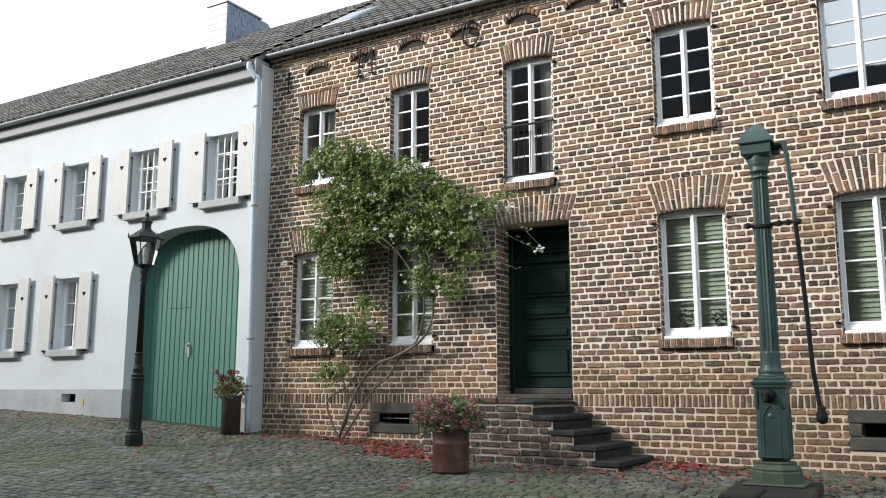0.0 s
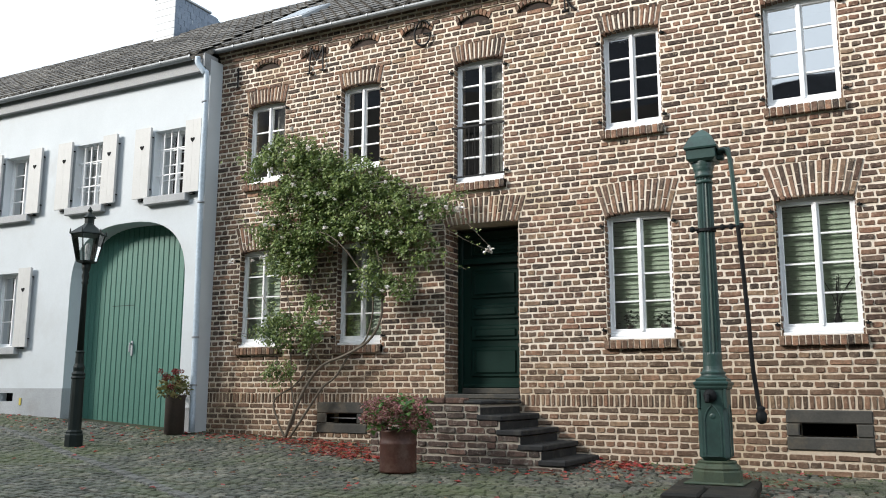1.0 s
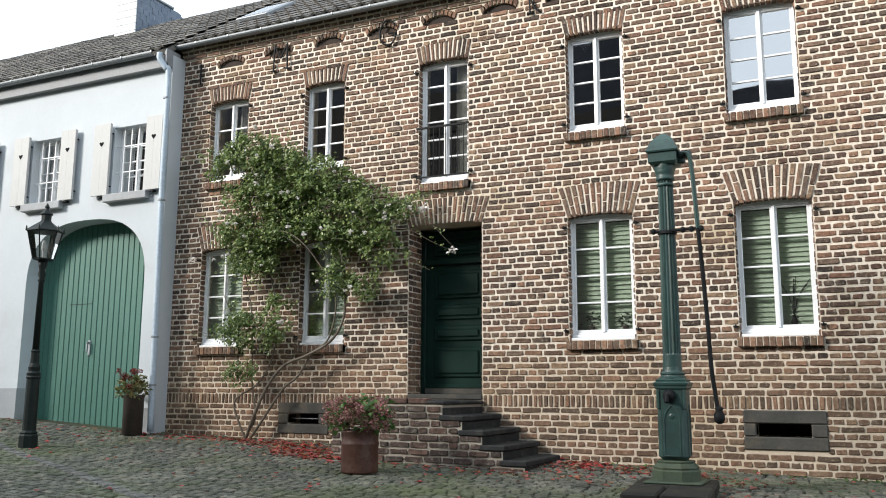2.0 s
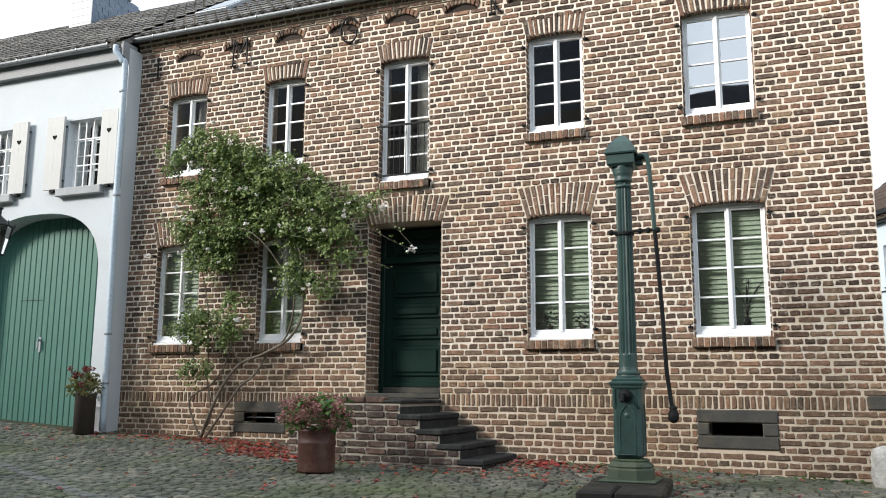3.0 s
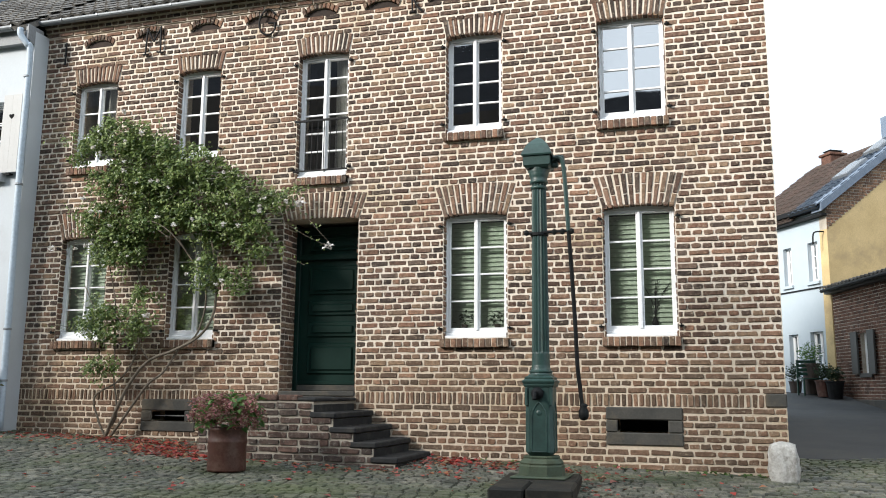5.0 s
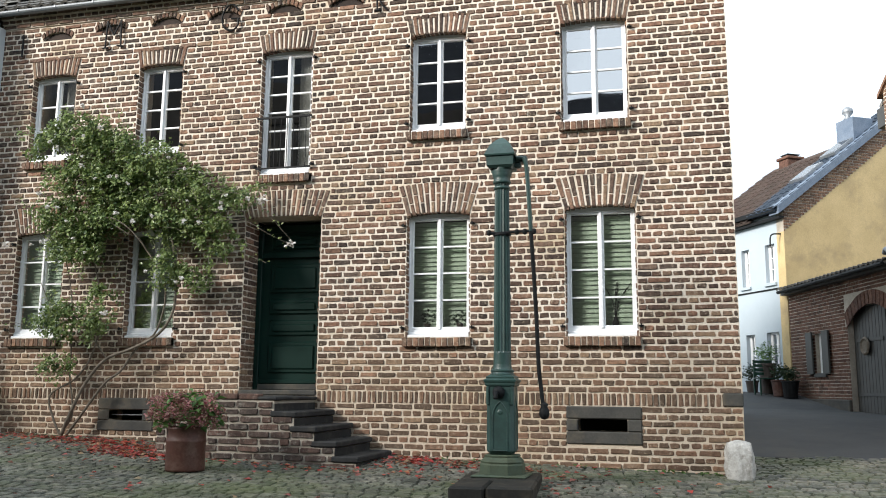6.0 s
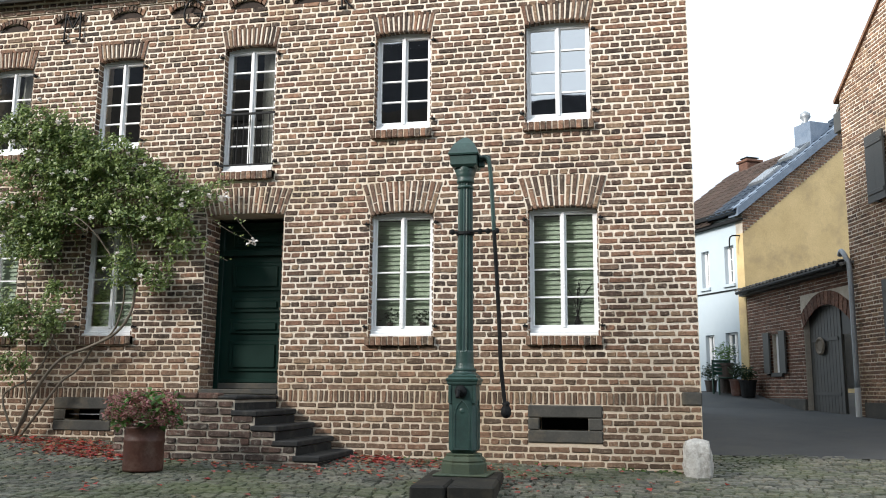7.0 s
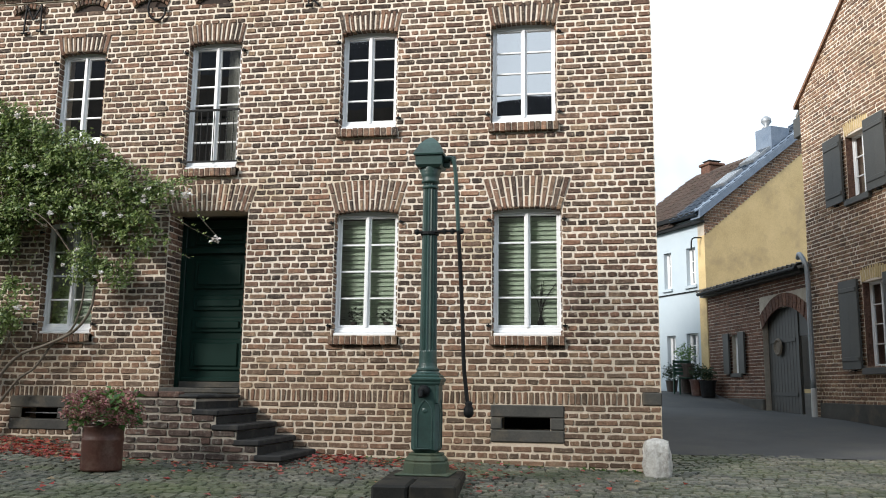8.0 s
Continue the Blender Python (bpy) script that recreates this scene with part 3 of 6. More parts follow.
def take_main(a, b, c, d):
    if 0.26 < a and c < 3.0 and len(near) < 290:
        near.append((a, b, c, d))
    else:
        brick_solid(a, b, c, d, 0.011, bv, bf, MW)


BAND0 = 0.695
lay_bricks(XL, XR, BAND0 - 11 * COURSE, BAND0 - 0.01, brick_block, take_main)
lay_bricks(XL, XR, BAND0 + 0.145, 6.0, brick_block, take_main)
# soldier band above the plinth
x = XL
while x < 1.08:
    w = 0.066 * rng.uniform(0.92, 1.08)
    if not (-4.74 - 0.03 < x < -3.69):
        brick_solid(x + 0.01, x + w - 0.01, BAND0 + 0.006, BAND0 + 0.14, 0.013, bv, bf, MW)
    x += w
# arches, brick sills, vent heads
for i, (a, b, c, d, h, s) in enumerate(OPEN):
    n = max(9, round((b - a) / 0.062))
    if h < 0.3:
        fan(a, b, d, d + h, s, CAMBER, n, lambda q: quad_brick(q, 0.013, bv, bf, MW))
    else:
        # each ray is one long and one short brick, by turns
        def halves(q):
            tally[0] += 1
            cut_at = 0.64 if tally[0] % 2 else 0.36
            l = [(q[0][i] + (q[3][i] - q[0][i]) * cut_at) for i in (0, 1)]
            r = [(q[1][i] + (q[2][i] - q[1][i]) * cut_at) for i in (0, 1)]
            quad_brick([q[0], q[1], (r[0], r[1] - 0.006), (l[0], l[1] - 0.006)], 0.013, bv, bf, MW)
            quad_brick([(l[0], l[1] + 0.006), (r[0], r[1] + 0.006), q[2], q[3]], 0.013, bv, bf, MW)

        fan(a, b, d, d + h, s, CAMBER, n, halves)
for a, b in VENTS:
    fan(a - 0.01, b + 0.01, vent_z(a) + 0.02, vent_z(a) + 0.1, 0.03, 0.1, 9, lambda q: quad_brick(q, 0.016, bv, bf, MW), gap=0.014)
# brick jambs and soffits of the window openings
for i, (a, b, c, d, h, s) in enumerate(OPEN):
    if i == 2:
        continue
    for side, x0 in ((1, a), (-1, b)):
        mm = Matrix.Translation((x0, FY + 0.004, 0)) @ Matrix.Rotation(radians(90 * side), 4, "Z")
        z = c
        while z < d:
            lo, hi = (0.004, 0.1) if side > 0 else (-0.1, -0.004)
            brick_solid(lo, hi, z + 0.007, z + COURSE - 0.007, 0.012, bv, bf, mm, jit=0.003)
            z += COURSE
    n = max(9, round((b - a) / 0.062))
    for k in range(n):
        u = (k + 0.5) / n
        zc = d + CAMBER * (1 - (2 * u - 1) ** 2) - 0.006
        xa, xb = a + (b - a) * k / n + 0.007, a + (b - a) * (k + 1) / n - 0.007
        m0 = len(bv)
        bv += [Vector((x, FY + y, z)) for z in (zc, d + CAMBER + 0.01) for x, y in ((xa, 0.002), (xb, 0.002), (xb, 0.1), (xa, 0.1))]
        bf += [tuple(m0 + q for q in f4) for f4 in ((0, 3, 2, 1), (0, 1, 5, 4), (1, 2, 6, 5), (3, 0, 4, 7))]
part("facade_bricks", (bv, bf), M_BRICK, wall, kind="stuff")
# plugs near the face put the deep vents' shade into a dark brown
M_VENT = surface("shaded air hole", (0.02, 0.014, 0.011), (0.045, 0.03, 0.023), 0.95, 5, 40, 0.2)
for a, b in VENTS:
    arc = [(a + (b - a) * k / 10, vent_z(a) + 0.015 + 0.1 * (1 - (2 * k / 10 - 1) ** 2)) for k in range(11)]
    part("vent", extrude_outline([(a, vent_z(a) + 0.003)] + arc + [(b, vent_z(a) + 0.003)], 0.035, 0.25, MB), M_VENT, house, "dark plug for the shade inside a curved air hole")
# brick sills: headers on edge, standing out from the wall
for i, (a, b, c, d, h, s) in enumerate(OPEN):
    if i == 2:
        continue
    n = round((b - a + 0.06) / 0.07)
    bm = bmesh.new()
    for k in range(n):
        u0 = a - 0.03 + (b - a + 0.06) * k / n
        u1 = a - 0.03 + (b - a + 0.06) * (k + 1) / n
        zj = rng.uniform(-0.004, 0.004)
        box(bm, u0 + 0.005, u1 - 0.005, -0.055 + rng.uniform(-0.006, 0.004), 0.1, c - 0.11 + zj, c - 0.004 + zj, 0.006, m=MB)
    sill_ob = part("brick_sill", bm, M_BRICK, house, "row of bricks on edge under the window")
    part("bedding", boxes((a - 0.025, b + 0.025, -0.045, 0.1, c - 0.1, c - 0.012), m=MB), M_MORTAR, sill_ob)
# dressed stones round the cellar openings, and at the corner
for a, b, c, d, ia, ib, ic, idd in ((-6.74, -5.92, 0.3, 0.72, -6.58, -6.08, 0.43, 0.57), (-0.62, 0.22, 0.27, 0.69, -0.49, 0.06, 0.41, 0.55)):
    bm = boxes((a, b, -0.012, 0.2, idd, d), (a, b, -0.012, 0.2, c, ic), (a, ia, -0.014, 0.2, ic + 0.003, idd - 0.003), (ib, b, -0.014, 0.2, ic + 0.003, idd - 0.003), bevel=0.012, m=MB)
    cv = part("cellar_window", bm, M_BLUESTONE, house, "dark basalt surround of a low cellar opening")
    # near-black back in place of the cellar's darkness
    part("opening_back", boxes((ia - 0.1, ib + 0.1, 0.3, 0.34, ic - 0.1, idd + 0.1), m=MB), M_UNLIT, cv)
    if a < -5:
        part("bar", boxes((ia, ib - 0.06, 0.08, 0.1, 0.498, 0.51), m=MB), M_ZINC, cv)
part("corner_stone", boxes((1.09, XR + 0.006, -0.012, 0.25, 0.705, 0.85), bevel=0.012, m=MB), M_BLUESTONE, house)

# stepped brick cornice under the gutter
cv, cf = [], []
for k, (zz, out) in enumerate(((6.02, 0.015), (6.085, 0.04), (6.15, 0.07))):
    x = XL
    while x < XR:
        w = (0.115 if k == 1 else 0.24) * rng.uniform(0.95, 1.05)
        brick_solid(x + 0.006, x + w - 0.006, zz + 0.006, zz + 0.058, out + 0.02, cv, cf, MW)
        x += w
cornice = part("cornice", (cv, cf), M_BRICK, house, "stepped brick cornice under the gutter")
part("cornice_core", boxes((XL, XR, -0.01, 0.0105, 6.02, 6.084), (XL, XR, -0.035, 0.0105, 6.085, 6.149), (XL, XR, -0.065, 0.0105, 6.15, 6.21), m=MB), M_MORTAR, cornice)

# windows
WIN = [(0, 4, "blind"), (1, 4, "blind"), (3, 4, "blind"), (4, 4, "blind"), (5, 3, "curtain"), (6, 4, None), (7, 6, "curtain"), (8, 4, None), (9, 4, None)]
for i, rows, inside in WIN:
    a, b, c, d, h, s = OPEN[i]
    if i == 7:
        lit = ((a + 0.45, b - 0.03),)
    elif i == 5:
        lit = ((a + 0.38, b - 0.02),)
    else:
        lit = None
    add_window(house, MB, a, b, c, d, rows, camber=CAMBER, inside=inside, lit=lit, label={"blind": "white window with a green slatted blind", "curtain": "white window with a pale curtain", None: "white window before a dark room"}[inside])
    for xx in (a - 0.035, b + 0.035):
        for zz in (c + 0.12, d - 0.12):
            part("shutter_hinge", boxes((xx - 0.028, xx + 0.028, -0.025, 0.02, zz - 0.008, zz + 0.008), (xx - 0.008, xx + 0.008, -0.04, -0.025, zz - 0.02, zz + 0.02), m=MB), M_IRON, house)

# balcony grille of the french window
gr = part("window_grille", boxes((-4.63, -3.86, -0.03, -0.005, 4.36, 4.385), m=MB), M_IRON, house, "thin black iron grille")
part("lower_rail", boxes((-4.63, -3.86, -0.028, -0.008, 3.68, 3.7), m=MB), M_IRON, gr)
for k in range(8):
    xx = -4.55 + k * 0.088
    part("bar", tube([MB @ Vector((xx, -0.018, 3.69)), MB @ Vector((xx, -0.018, 4.37))], 0.006, 6), M_IRON, gr)

# front door, set deep in its opening
a, b, c, d = OPEN[2][:4]
part("reveal", boxes((a - 0.004, a + 0.004, 0.02, 0.46, c, d), (b - 0.004, b + 0.004, 0.02, 0.46, c, d), m=MB), M_MORTAR, house)
for side, x0 in ((1, a + 0.004), (-1, b - 0.004)):
    rv, rf = [], []
    z = c
    k = 0
    mm = Matrix.Translation((x0, FY + 0.004, 0)) @ Matrix.Rotation(radians(90 if side > 0 else -90), 4, "Z")
    while z < d - 0.05:
        cuts = (0.0, 0.23, 0.42) if k % 2 else (0.0, 0.115, 0.345, 0.42)
        for p, q in zip(cuts, cuts[1:]):
            lo, hi = (p, q) if side > 0 else (-q, -p)
            brick_solid(lo + 0.008, hi - 0.008, z + 0.008, z + COURSE - 0.008, 0.01, rv, rf, mm)
        z += COURSE
        k += 1
    part("reveal_bricks", (rv, rf), M_BRICK, house)
door = part("front_door", boxes((a + 0.01, b - 0.01, 0.4, 0.46, c + 0.05, 2.95), m=MB), M_DOOR, house, "dark green panelled wooden front door")
part("door_frame", boxes((a + 0.012, a + 0.08, 0.36, 0.41, c + 0.02, 3.0), (b - 0.08, b - 0.012, 0.36, 0.41, c + 0.02, 3.0), (a + 0.08, b - 0.08, 0.36, 0.41, 2.9, 3.0), (a + 0.08, b - 0.08, 0.35, 0.41, 2.56, 2.64), bevel=0.008, m=MB), M_DOOR, door)
for zz0, zz1 in ((1.06, 1.46), (1.54, 1.74), (1.82, 2.02), (2.1, 2.48), (2.68, 2.86)):
    xx0, xx1 = a + 0.2, b - 0.14
    part("door_panel", boxes((xx0, xx1, 0.378, 0.4, zz0, zz1), bevel=0.012, m=MB), M_DOOR, door)
    part("panel_field", boxes((xx0 + 0.06, xx1 - 0.06, 0.36, 0.378, zz0 + 0.05, zz1 - 0.05), bevel=0.012, m=MB), M_DOOR, door)
part("kick_board", boxes((a + 0.085, b - 0.085, 0.345, 0.398, 0.842, 0.915), bevel=0.006, m=MB), M_BLUESTONE, door, "grey weathered kick board")
part("kick_rail", boxes((a + 0.08, b - 0.08, 0.37, 0.4, 0.92, 0.97), bevel=0.006, m=MB), M_DOOR, door)
part("threshold", boxes((a + 0.003, b - 0.003, -0.012, 0.46, 0.778, 0.84), bevel=0.01, m=MB), M_BLUESTONE, house)
part("porch_ceiling", boxes((a, b, 0.02, 0.6, d + CAMBER + 0.004, d + 0.2), m=MB), M_MORTAR_DARK, house)
# near-black sheet painted as the unlit hall
part("hall_back", boxes((a - 0.2, b + 0.2, 0.62, 0.66, 0.6, 3.3), m=MB), M_UNLIT, house)

# wall anchors of forged iron
def anchor(name, strokes, label):
    bm = bmesh.new()
    for s in strokes:
        tube(smooth_line([(x, FY - 0.03, z) for x, z in s], 4) if len(s) > 2 else [(x, FY - 0.03, z) for x, z in s], 0.013, 6, bm)
    part(name, bm, M_IRON, house, label)


anchor("wall_anchor", [[(-8.41, 5.57), (-8.41, 5.91)]], "straight forged iron wall anchor")
anchor("wall_anchor", [[(-7.03, 5.58), (-7.01, 5.98)], [(-6.78, 5.58), (-6.79, 5.98)], [(-7.01, 5.97), (-6.9, 5.76)], [(-6.79, 5.97), (-6.9, 5.76)], [(-7.07, 5.58), (-6.98, 5.575)], [(-6.84, 5.6), (-6.74, 5.58)]], "forged iron wall anchor shaped as an M")
anchor("wall_anchor", [[(-4.98, 5.93), (-5.06, 6.02), (-5.16, 5.99), (-5.22, 5.85), (-5.18, 5.7), (-5.06, 5.65), (-4.98, 5.72), (-4.98, 5.81)], [(-5.08, 5.82), (-4.95, 5.81)]], "forged iron wall anchor shaped as a G")
anchor("wall_anchor", [[(-2.99, 5.72), (-3.0, 6.06)], [(-3.0, 5.96), (-2.93, 5.8), (-2.86, 5.72)], [(-3.03, 5.72), (-2.95, 5.72)]], "forged iron wall anchor shaped as a letter")


# ---- roofs ----
def pan_tile(ox, oy, tw, th, verts, faces, m):
    prof = ((0, 0.012), (0.3, 0.0), (0.62, 0.012), (0.82, 0.04), (1.0, 0.022))
    n = len(verts)
    lift = rng.uniform(-0.003, 0.003)
    for t in (0, 1):
        for u, h in prof:
            verts.append(m @ Vector((ox + u * tw, oy + t * th * 1.08, h + (0.032 if t == 0 else 0.0) + lift)))
    for u, h in prof:
        verts.append(m @ Vector((ox + u * tw, oy + 0.004, h - 0.002)))
    k = len(prof)
    for i in range(k - 1):
        faces.append((n + i, n + i + 1, n + k + i + 1, n + k + i))
        faces.append((n + 2 * k + i, n + 2 * k + i + 1, n + i + 1, n + i))


def tiled(parent, m, width, length, mat, tw=0.2, th=0.3, single=None, mat1=None, name="roof_tiles"):
    v, f = [], []
    nu, nv = int(width / tw), int(length / th)
    proto = None
    for j in range(nv):
        for i in range(nu):
            if single and single(i, j):
                if proto is None:
                    pv, pf = [], []
                    pan_tile(0, 0, tw, th, pv, pf, Matrix())
                    proto = bpy.data.meshes.new("roof_tile")
                    proto.from_pydata(pv, [], pf)
                    proto.materials.append(mat1)
                ob = under(new("roof_tile", proto), parent)
                ob.matrix_basis = m @ Matrix.Translation((i * tw, j * th, rng.uniform(-0.003, 0.003)))
            else:
                pan_tile(i * tw, j * th, tw, th, v, f, m)
    return part(name, (v, f), mat, parent, kind="stuff")


PITCH = 35.0
roof = part("roof", boxes((XL, XR + 0.1, 0, 4.05, -0.08, -0.005), m=Matrix.Translation((0, FY - 0.17, 6.23)) @ Matrix.Rotation(radians(PITCH), 4, "X")), M_TILE, house, "pitched roof of dark clay pantiles")
MR = Matrix.Translation((XL, FY - 0.17, 6.23)) @ Matrix.Rotation(radians(PITCH), 4, "X")
tiled(roof, MR, XR + 0.1 - XL, 4.1, M_TILE, single=lambda i, j: i < 24 and j < 10, mat1=M_TILE1)
part("roof_back", boxes((XL, XR + 0.1, -4.05, 0, -0.08, -0.005), m=Matrix.Translation((0, FY - 0.17 + 2 * 4.05 * math.cos(radians(PITCH)), 6.23)) @ Matrix.Rotation(radians(-PITCH), 4, "X")), M_TILE, house)
sky_l = part("roof_window", boxes((0.5, 1.12, 1.0, 1.95, 0.04, 0.11), bevel=0.01, m=MR), M_ZINC, house, "roof window in a zinc frame")
part("pane", boxes((0.56, 1.06, 1.06, 1.89, 0.111, 0.116), m=MR), M_GLASS, sky_l)


def gutter(parent, x0, x1, y, z, r=0.065, name="gutter"):
    bm = bmesh.new()
    prev = None
    for x in np.arange(x0, x1 + 0.01, 0.5):
        ring = []
        for rr in (r, r - 0.006):
            for i in range(9):
                a = math.pi * (1 + i / 8)
                ring.append(bm.verts.new((x, y + rr * math.cos(a), z + rr * math.sin(a))))
        if prev:
            for s in (0, 9):
                for i in range(8):
                    bm.faces.new((prev[s + i], prev[s + i + 1], ring[s + i + 1], ring[s + i]))
            bm.faces.new((prev[0], ring[0], ring[9], prev[9]))
        prev = ring
    g = part(name, bm, M_ZINC, parent, "half-round zinc gutter")
    x = x0 + 0.4
    while x < x1:
        part("gutter_bracket", boxes((x - 0.01, x + 0.01, y - r - 0.004, y - r + 0.0, z - 0.025, z + 0.006)), M_ZINC, g)
        x += 0.62
    return g


gutter(house, XL, XR + 0.1, FY - 0.16, 6.215, 0.055)

# ---- the white house ----
WY = 9.72
white = thing("white_house", (-12, WY, 0.45), "white rendered house with pale grey shutters and a green gate", "house")
MWH = Matrix.Translation((0, WY, 0))
UP = [(-9.87 - 1.83 * k, -9.14 - 1.83 * k) for k in range(8)]
LOW = [(-13.55 - 1.78 * k, -12.84 - 1.78 * k) for k in range(6)]
GX, GA, GS, GR = -10.34, 1.27, 2.5, 1.04
gate_arc = [(GX + GA * math.copysign(abs(math.cos(t)) ** (2 / 2.6), math.cos(t)), GS + GR * abs(math.sin(t)) ** (2 / 2.6)) for t in np.linspace(math.pi, 0, 25)]
holes = [(a, b, 3.9, 4.99) for a, b in UP] + [(a, b, 1.6, 2.88) for a, b in LOW] + [(GX - GA, GX + GA, -1, GS + GR), (-13.18, -12.8, 0.68, 0.82)]
ww = part("wall", wall_slab(holes, -28, -8.77, -0.4, 6.03, 0.0, 0.4, MWH), M_WHITE, white, "white rendered facade")
# spandrels that round the gate's head
bm = bmesh.new()
for half in (gate_arc[:13], gate_arc[12:]):
    for p, q in zip(half, half[1:]):
        vs = [(p[0], p[1]), (q[0], q[1]), (q[0], GS + GR + 0.001), (p[0], GS + GR + 0.001)]
        fa = [bm.verts.new(MWH @ Vector((u, 0.0, w))) for u, w in vs]
        fb = [bm.verts.new(MWH @ Vector((u, 0.4, w))) for u, w in vs]
        bm.faces.new(fa)
        bm.faces.new((fa[0], fb[0], fb[1], fa[1]))
bmesh.ops.remove_doubles(bm, verts=bm.verts, dist=1e-4)
part("arch_spandrel", bm, M_WHITE, white)
part("return_wall", boxes((-8.769, -8.755, WY + 0.001, FY, -0.3, 6.03)), M_WHITE, white)
part("plinth", boxes((-28, GX - GA, -0.018, -0.001, -0.2, 0.68), (-28, -13.18, -0.018, -0.001, 0.681, 0.82), (-12.8, GX - GA, -0.018, -0.001, 0.681, 0.82), (-28, GX - GA, -0.018, -0.001, 0.821, 0.9), (GX + GA, -8.755, -0.018, -0.001, -0.2, 0.62), m=MWH), M_PLINTH, white, "grey painted plinth")
part("plinth_return", boxes((GX - GA - 0.001, GX - GA + 0.012, -0.018, 0.35, -0.2, 0.9), m=MWH), M_PLINTH, white)
# near-black block gives the shade inside this opening
part("cellar_vent", boxes((-13.2, -12.78, 0.15, 0.2, 0.66, 0.84), m=MWH), M_UNLIT, white)
part("marker_plate", boxes((-12.62, -12.57, -0.03, -0.018, 0.62, 0.74), m=MWH), surface("yellow plate", (0.5, 0.4, 0.06), (0.55, 0.45, 0.1), 0.5), white, "small yellow marker plate")
fas = part("fascia", boxes((-28, -8.756, -0.1, 0.0, 5.82, 6.04), m=MWH), M_FASCIA, white, "grey boarded eaves")


def heart_hole(x, z, m, parent):
    s = 0.045
    pts = []
    for k in range(16):
        t = 2 * math.pi * k / 16
        pts.append((x + s * math.sin(t) ** 3, z + s * (0.81 * math.cos(t) - 0.31 * math.cos(2 * t) - 0.12 * math.cos(3 * t))))
    # no hole is cut: a near-black plate paints its shade on the board
    part("heart_cutout", extrude_outline(pts, -0.092, -0.0885, m), M_UNLIT, parent)


def shutter(parent, m, x0, x1, z0, z1, mat, heart=True):
    """Boarded shutter standing a little off the wall, with ledges and hinges."""
    n = 4
    w = (x1 - x0) / n
    sh = part("shutter", boxes((x0, x1, -0.06, -0.045, z0 + 0.004, z1 - 0.004), m=m), mat, parent)
    for k in range(n):
        part("board", boxes((x0 + k * w + 0.0006, x0 + (k + 1) * w - 0.0006, -0.088 - 0.0006 * (k % 2), -0.06, z0, z1), m=m), mat, sh)
    for zz in (z0 + 0.14, z1 - 0.16):
        part("hinge", boxes((x1 - 0.02, x1 + 0.015, -0.05, -0.02, zz - 0.01, zz + 0.01), m=m), M_IRON, sh)
    part("wall_stay", boxes(((x0 + x1) / 2 - 0.05, (x0 + x1) / 2 + 0.03, -0.07, 0.0, z0 - 0.03, z0 - 0.008), m=m), M_IRON, sh)
    if heart:
        heart_hole((x0 + x1) / 2, z0 + (z1 - z0) * 0.72, m, sh)
    return sh


for (x0, x1), z0, z1 in [(p, 3.9, 4.99) for p in UP] + [(p, 1.6, 2.88) for p in LOW]:
    add_window(white, MWH, x0, x1, z0, z1, 4 if z0 > 3 else 3, recess=0.14, label="white window with crossbars", inside="curtain" if z0 < 3 else None, sill=False)
    part("window_sill", boxes((x0 - 0.08, x1 + 0.08, -0.1, 0.2, z0 - 0.13, z0 - 0.005), bevel=0.008, m=MWH), M_SILL, white)
    shutter(white, MWH, x0 - 0.35, x0 - 0.01, z0 - 0.01, z1 + 0.06, M_SHUTTER)
    shutter(white, MWH, x1 + 0.01, x1 + 0.33, z0 - 0.01, z1 + 0.06, M_SHUTTER)
    if z0 > 3 and x0 > -12:
        gg = part("window_guard", boxes((x0, x1, 0.06, 0.075, z0 + 0.36, z0 + 0.375), m=MWH), M_FRAME, white, "white painted iron window guard")
        part("rail", boxes((x0, x1, 0.06, 0.075, z0 + 0.78, z0 + 0.795), m=MWH), M_FRAME, gg)
        for k in range(1, 5):
            part("bar", boxes((x0 + 0.15 * k - 0.007, x0 + 0.15 * k + 0.007, 0.06, 0.074, z0, z1), m=MWH), M_FRAME, gg)

# boarded gate
gate = part("gate", boxes((GX - GA - 0.05, GX + GA + 0.05, 0.37, 0.4, 0.31, GS + GR + 0.05), m=MWH), M_GATE, white, "green boarded carriage gate with a wicket")
n = 22
for k in range(n):
    u0, u1 = GX - GA + 2 * GA * k / n, GX - GA + 2 * GA * (k + 1) / n
    part("gate_board", boxes((u0 + 0.003, u1 - 0.003, 0.335, 0.369, 0.3, GS + GR), bevel=0.009, m=MWH), M_GATE, gate)
part("gate_handle", boxes((-10.48, -10.43, 0.32, 0.335, 1.42, 1.66), (-10.47, -10.44, 0.27, 0.32, 1.6, 1.63), (-10.47, -10.44, 0.27, 0.29, 1.48, 1.6), bevel=0.006, m=MWH), M_ZINC, gate, "zinc door handle")
part("wicket_edge", boxes((-10.96, -10.46, 0.331, 0.336, 2.236, 2.246), m=MWH), M_DOOR, gate)

wr = part("roof", boxes((-28, XL - 0.002, 0, 4.3, -0.08, -0.005), m=Matrix.Translation((0, WY - 0.16, 6.08)) @ Matrix.Rotation(radians(PITCH), 4, "X")), M_TILE, white, "long roof of dark clay pantiles")
tiled(wr, Matrix.Translation((-28, WY - 0.16, 6.08)) @ Matrix.Rotation(radians(PITCH), 4, "X"), 28 + XL, 4.35, M_TILE)
part("roof_back", boxes((-28, XL, -4.3, 0, -0.08, -0.005), m=Matrix.Translation((0, WY - 0.16 + 2 * 4.3 * math.cos(radians(PITCH)), 6.08)) @ Matrix.Rotation(radians(-PITCH), 4, "X")), M_TILE, white)
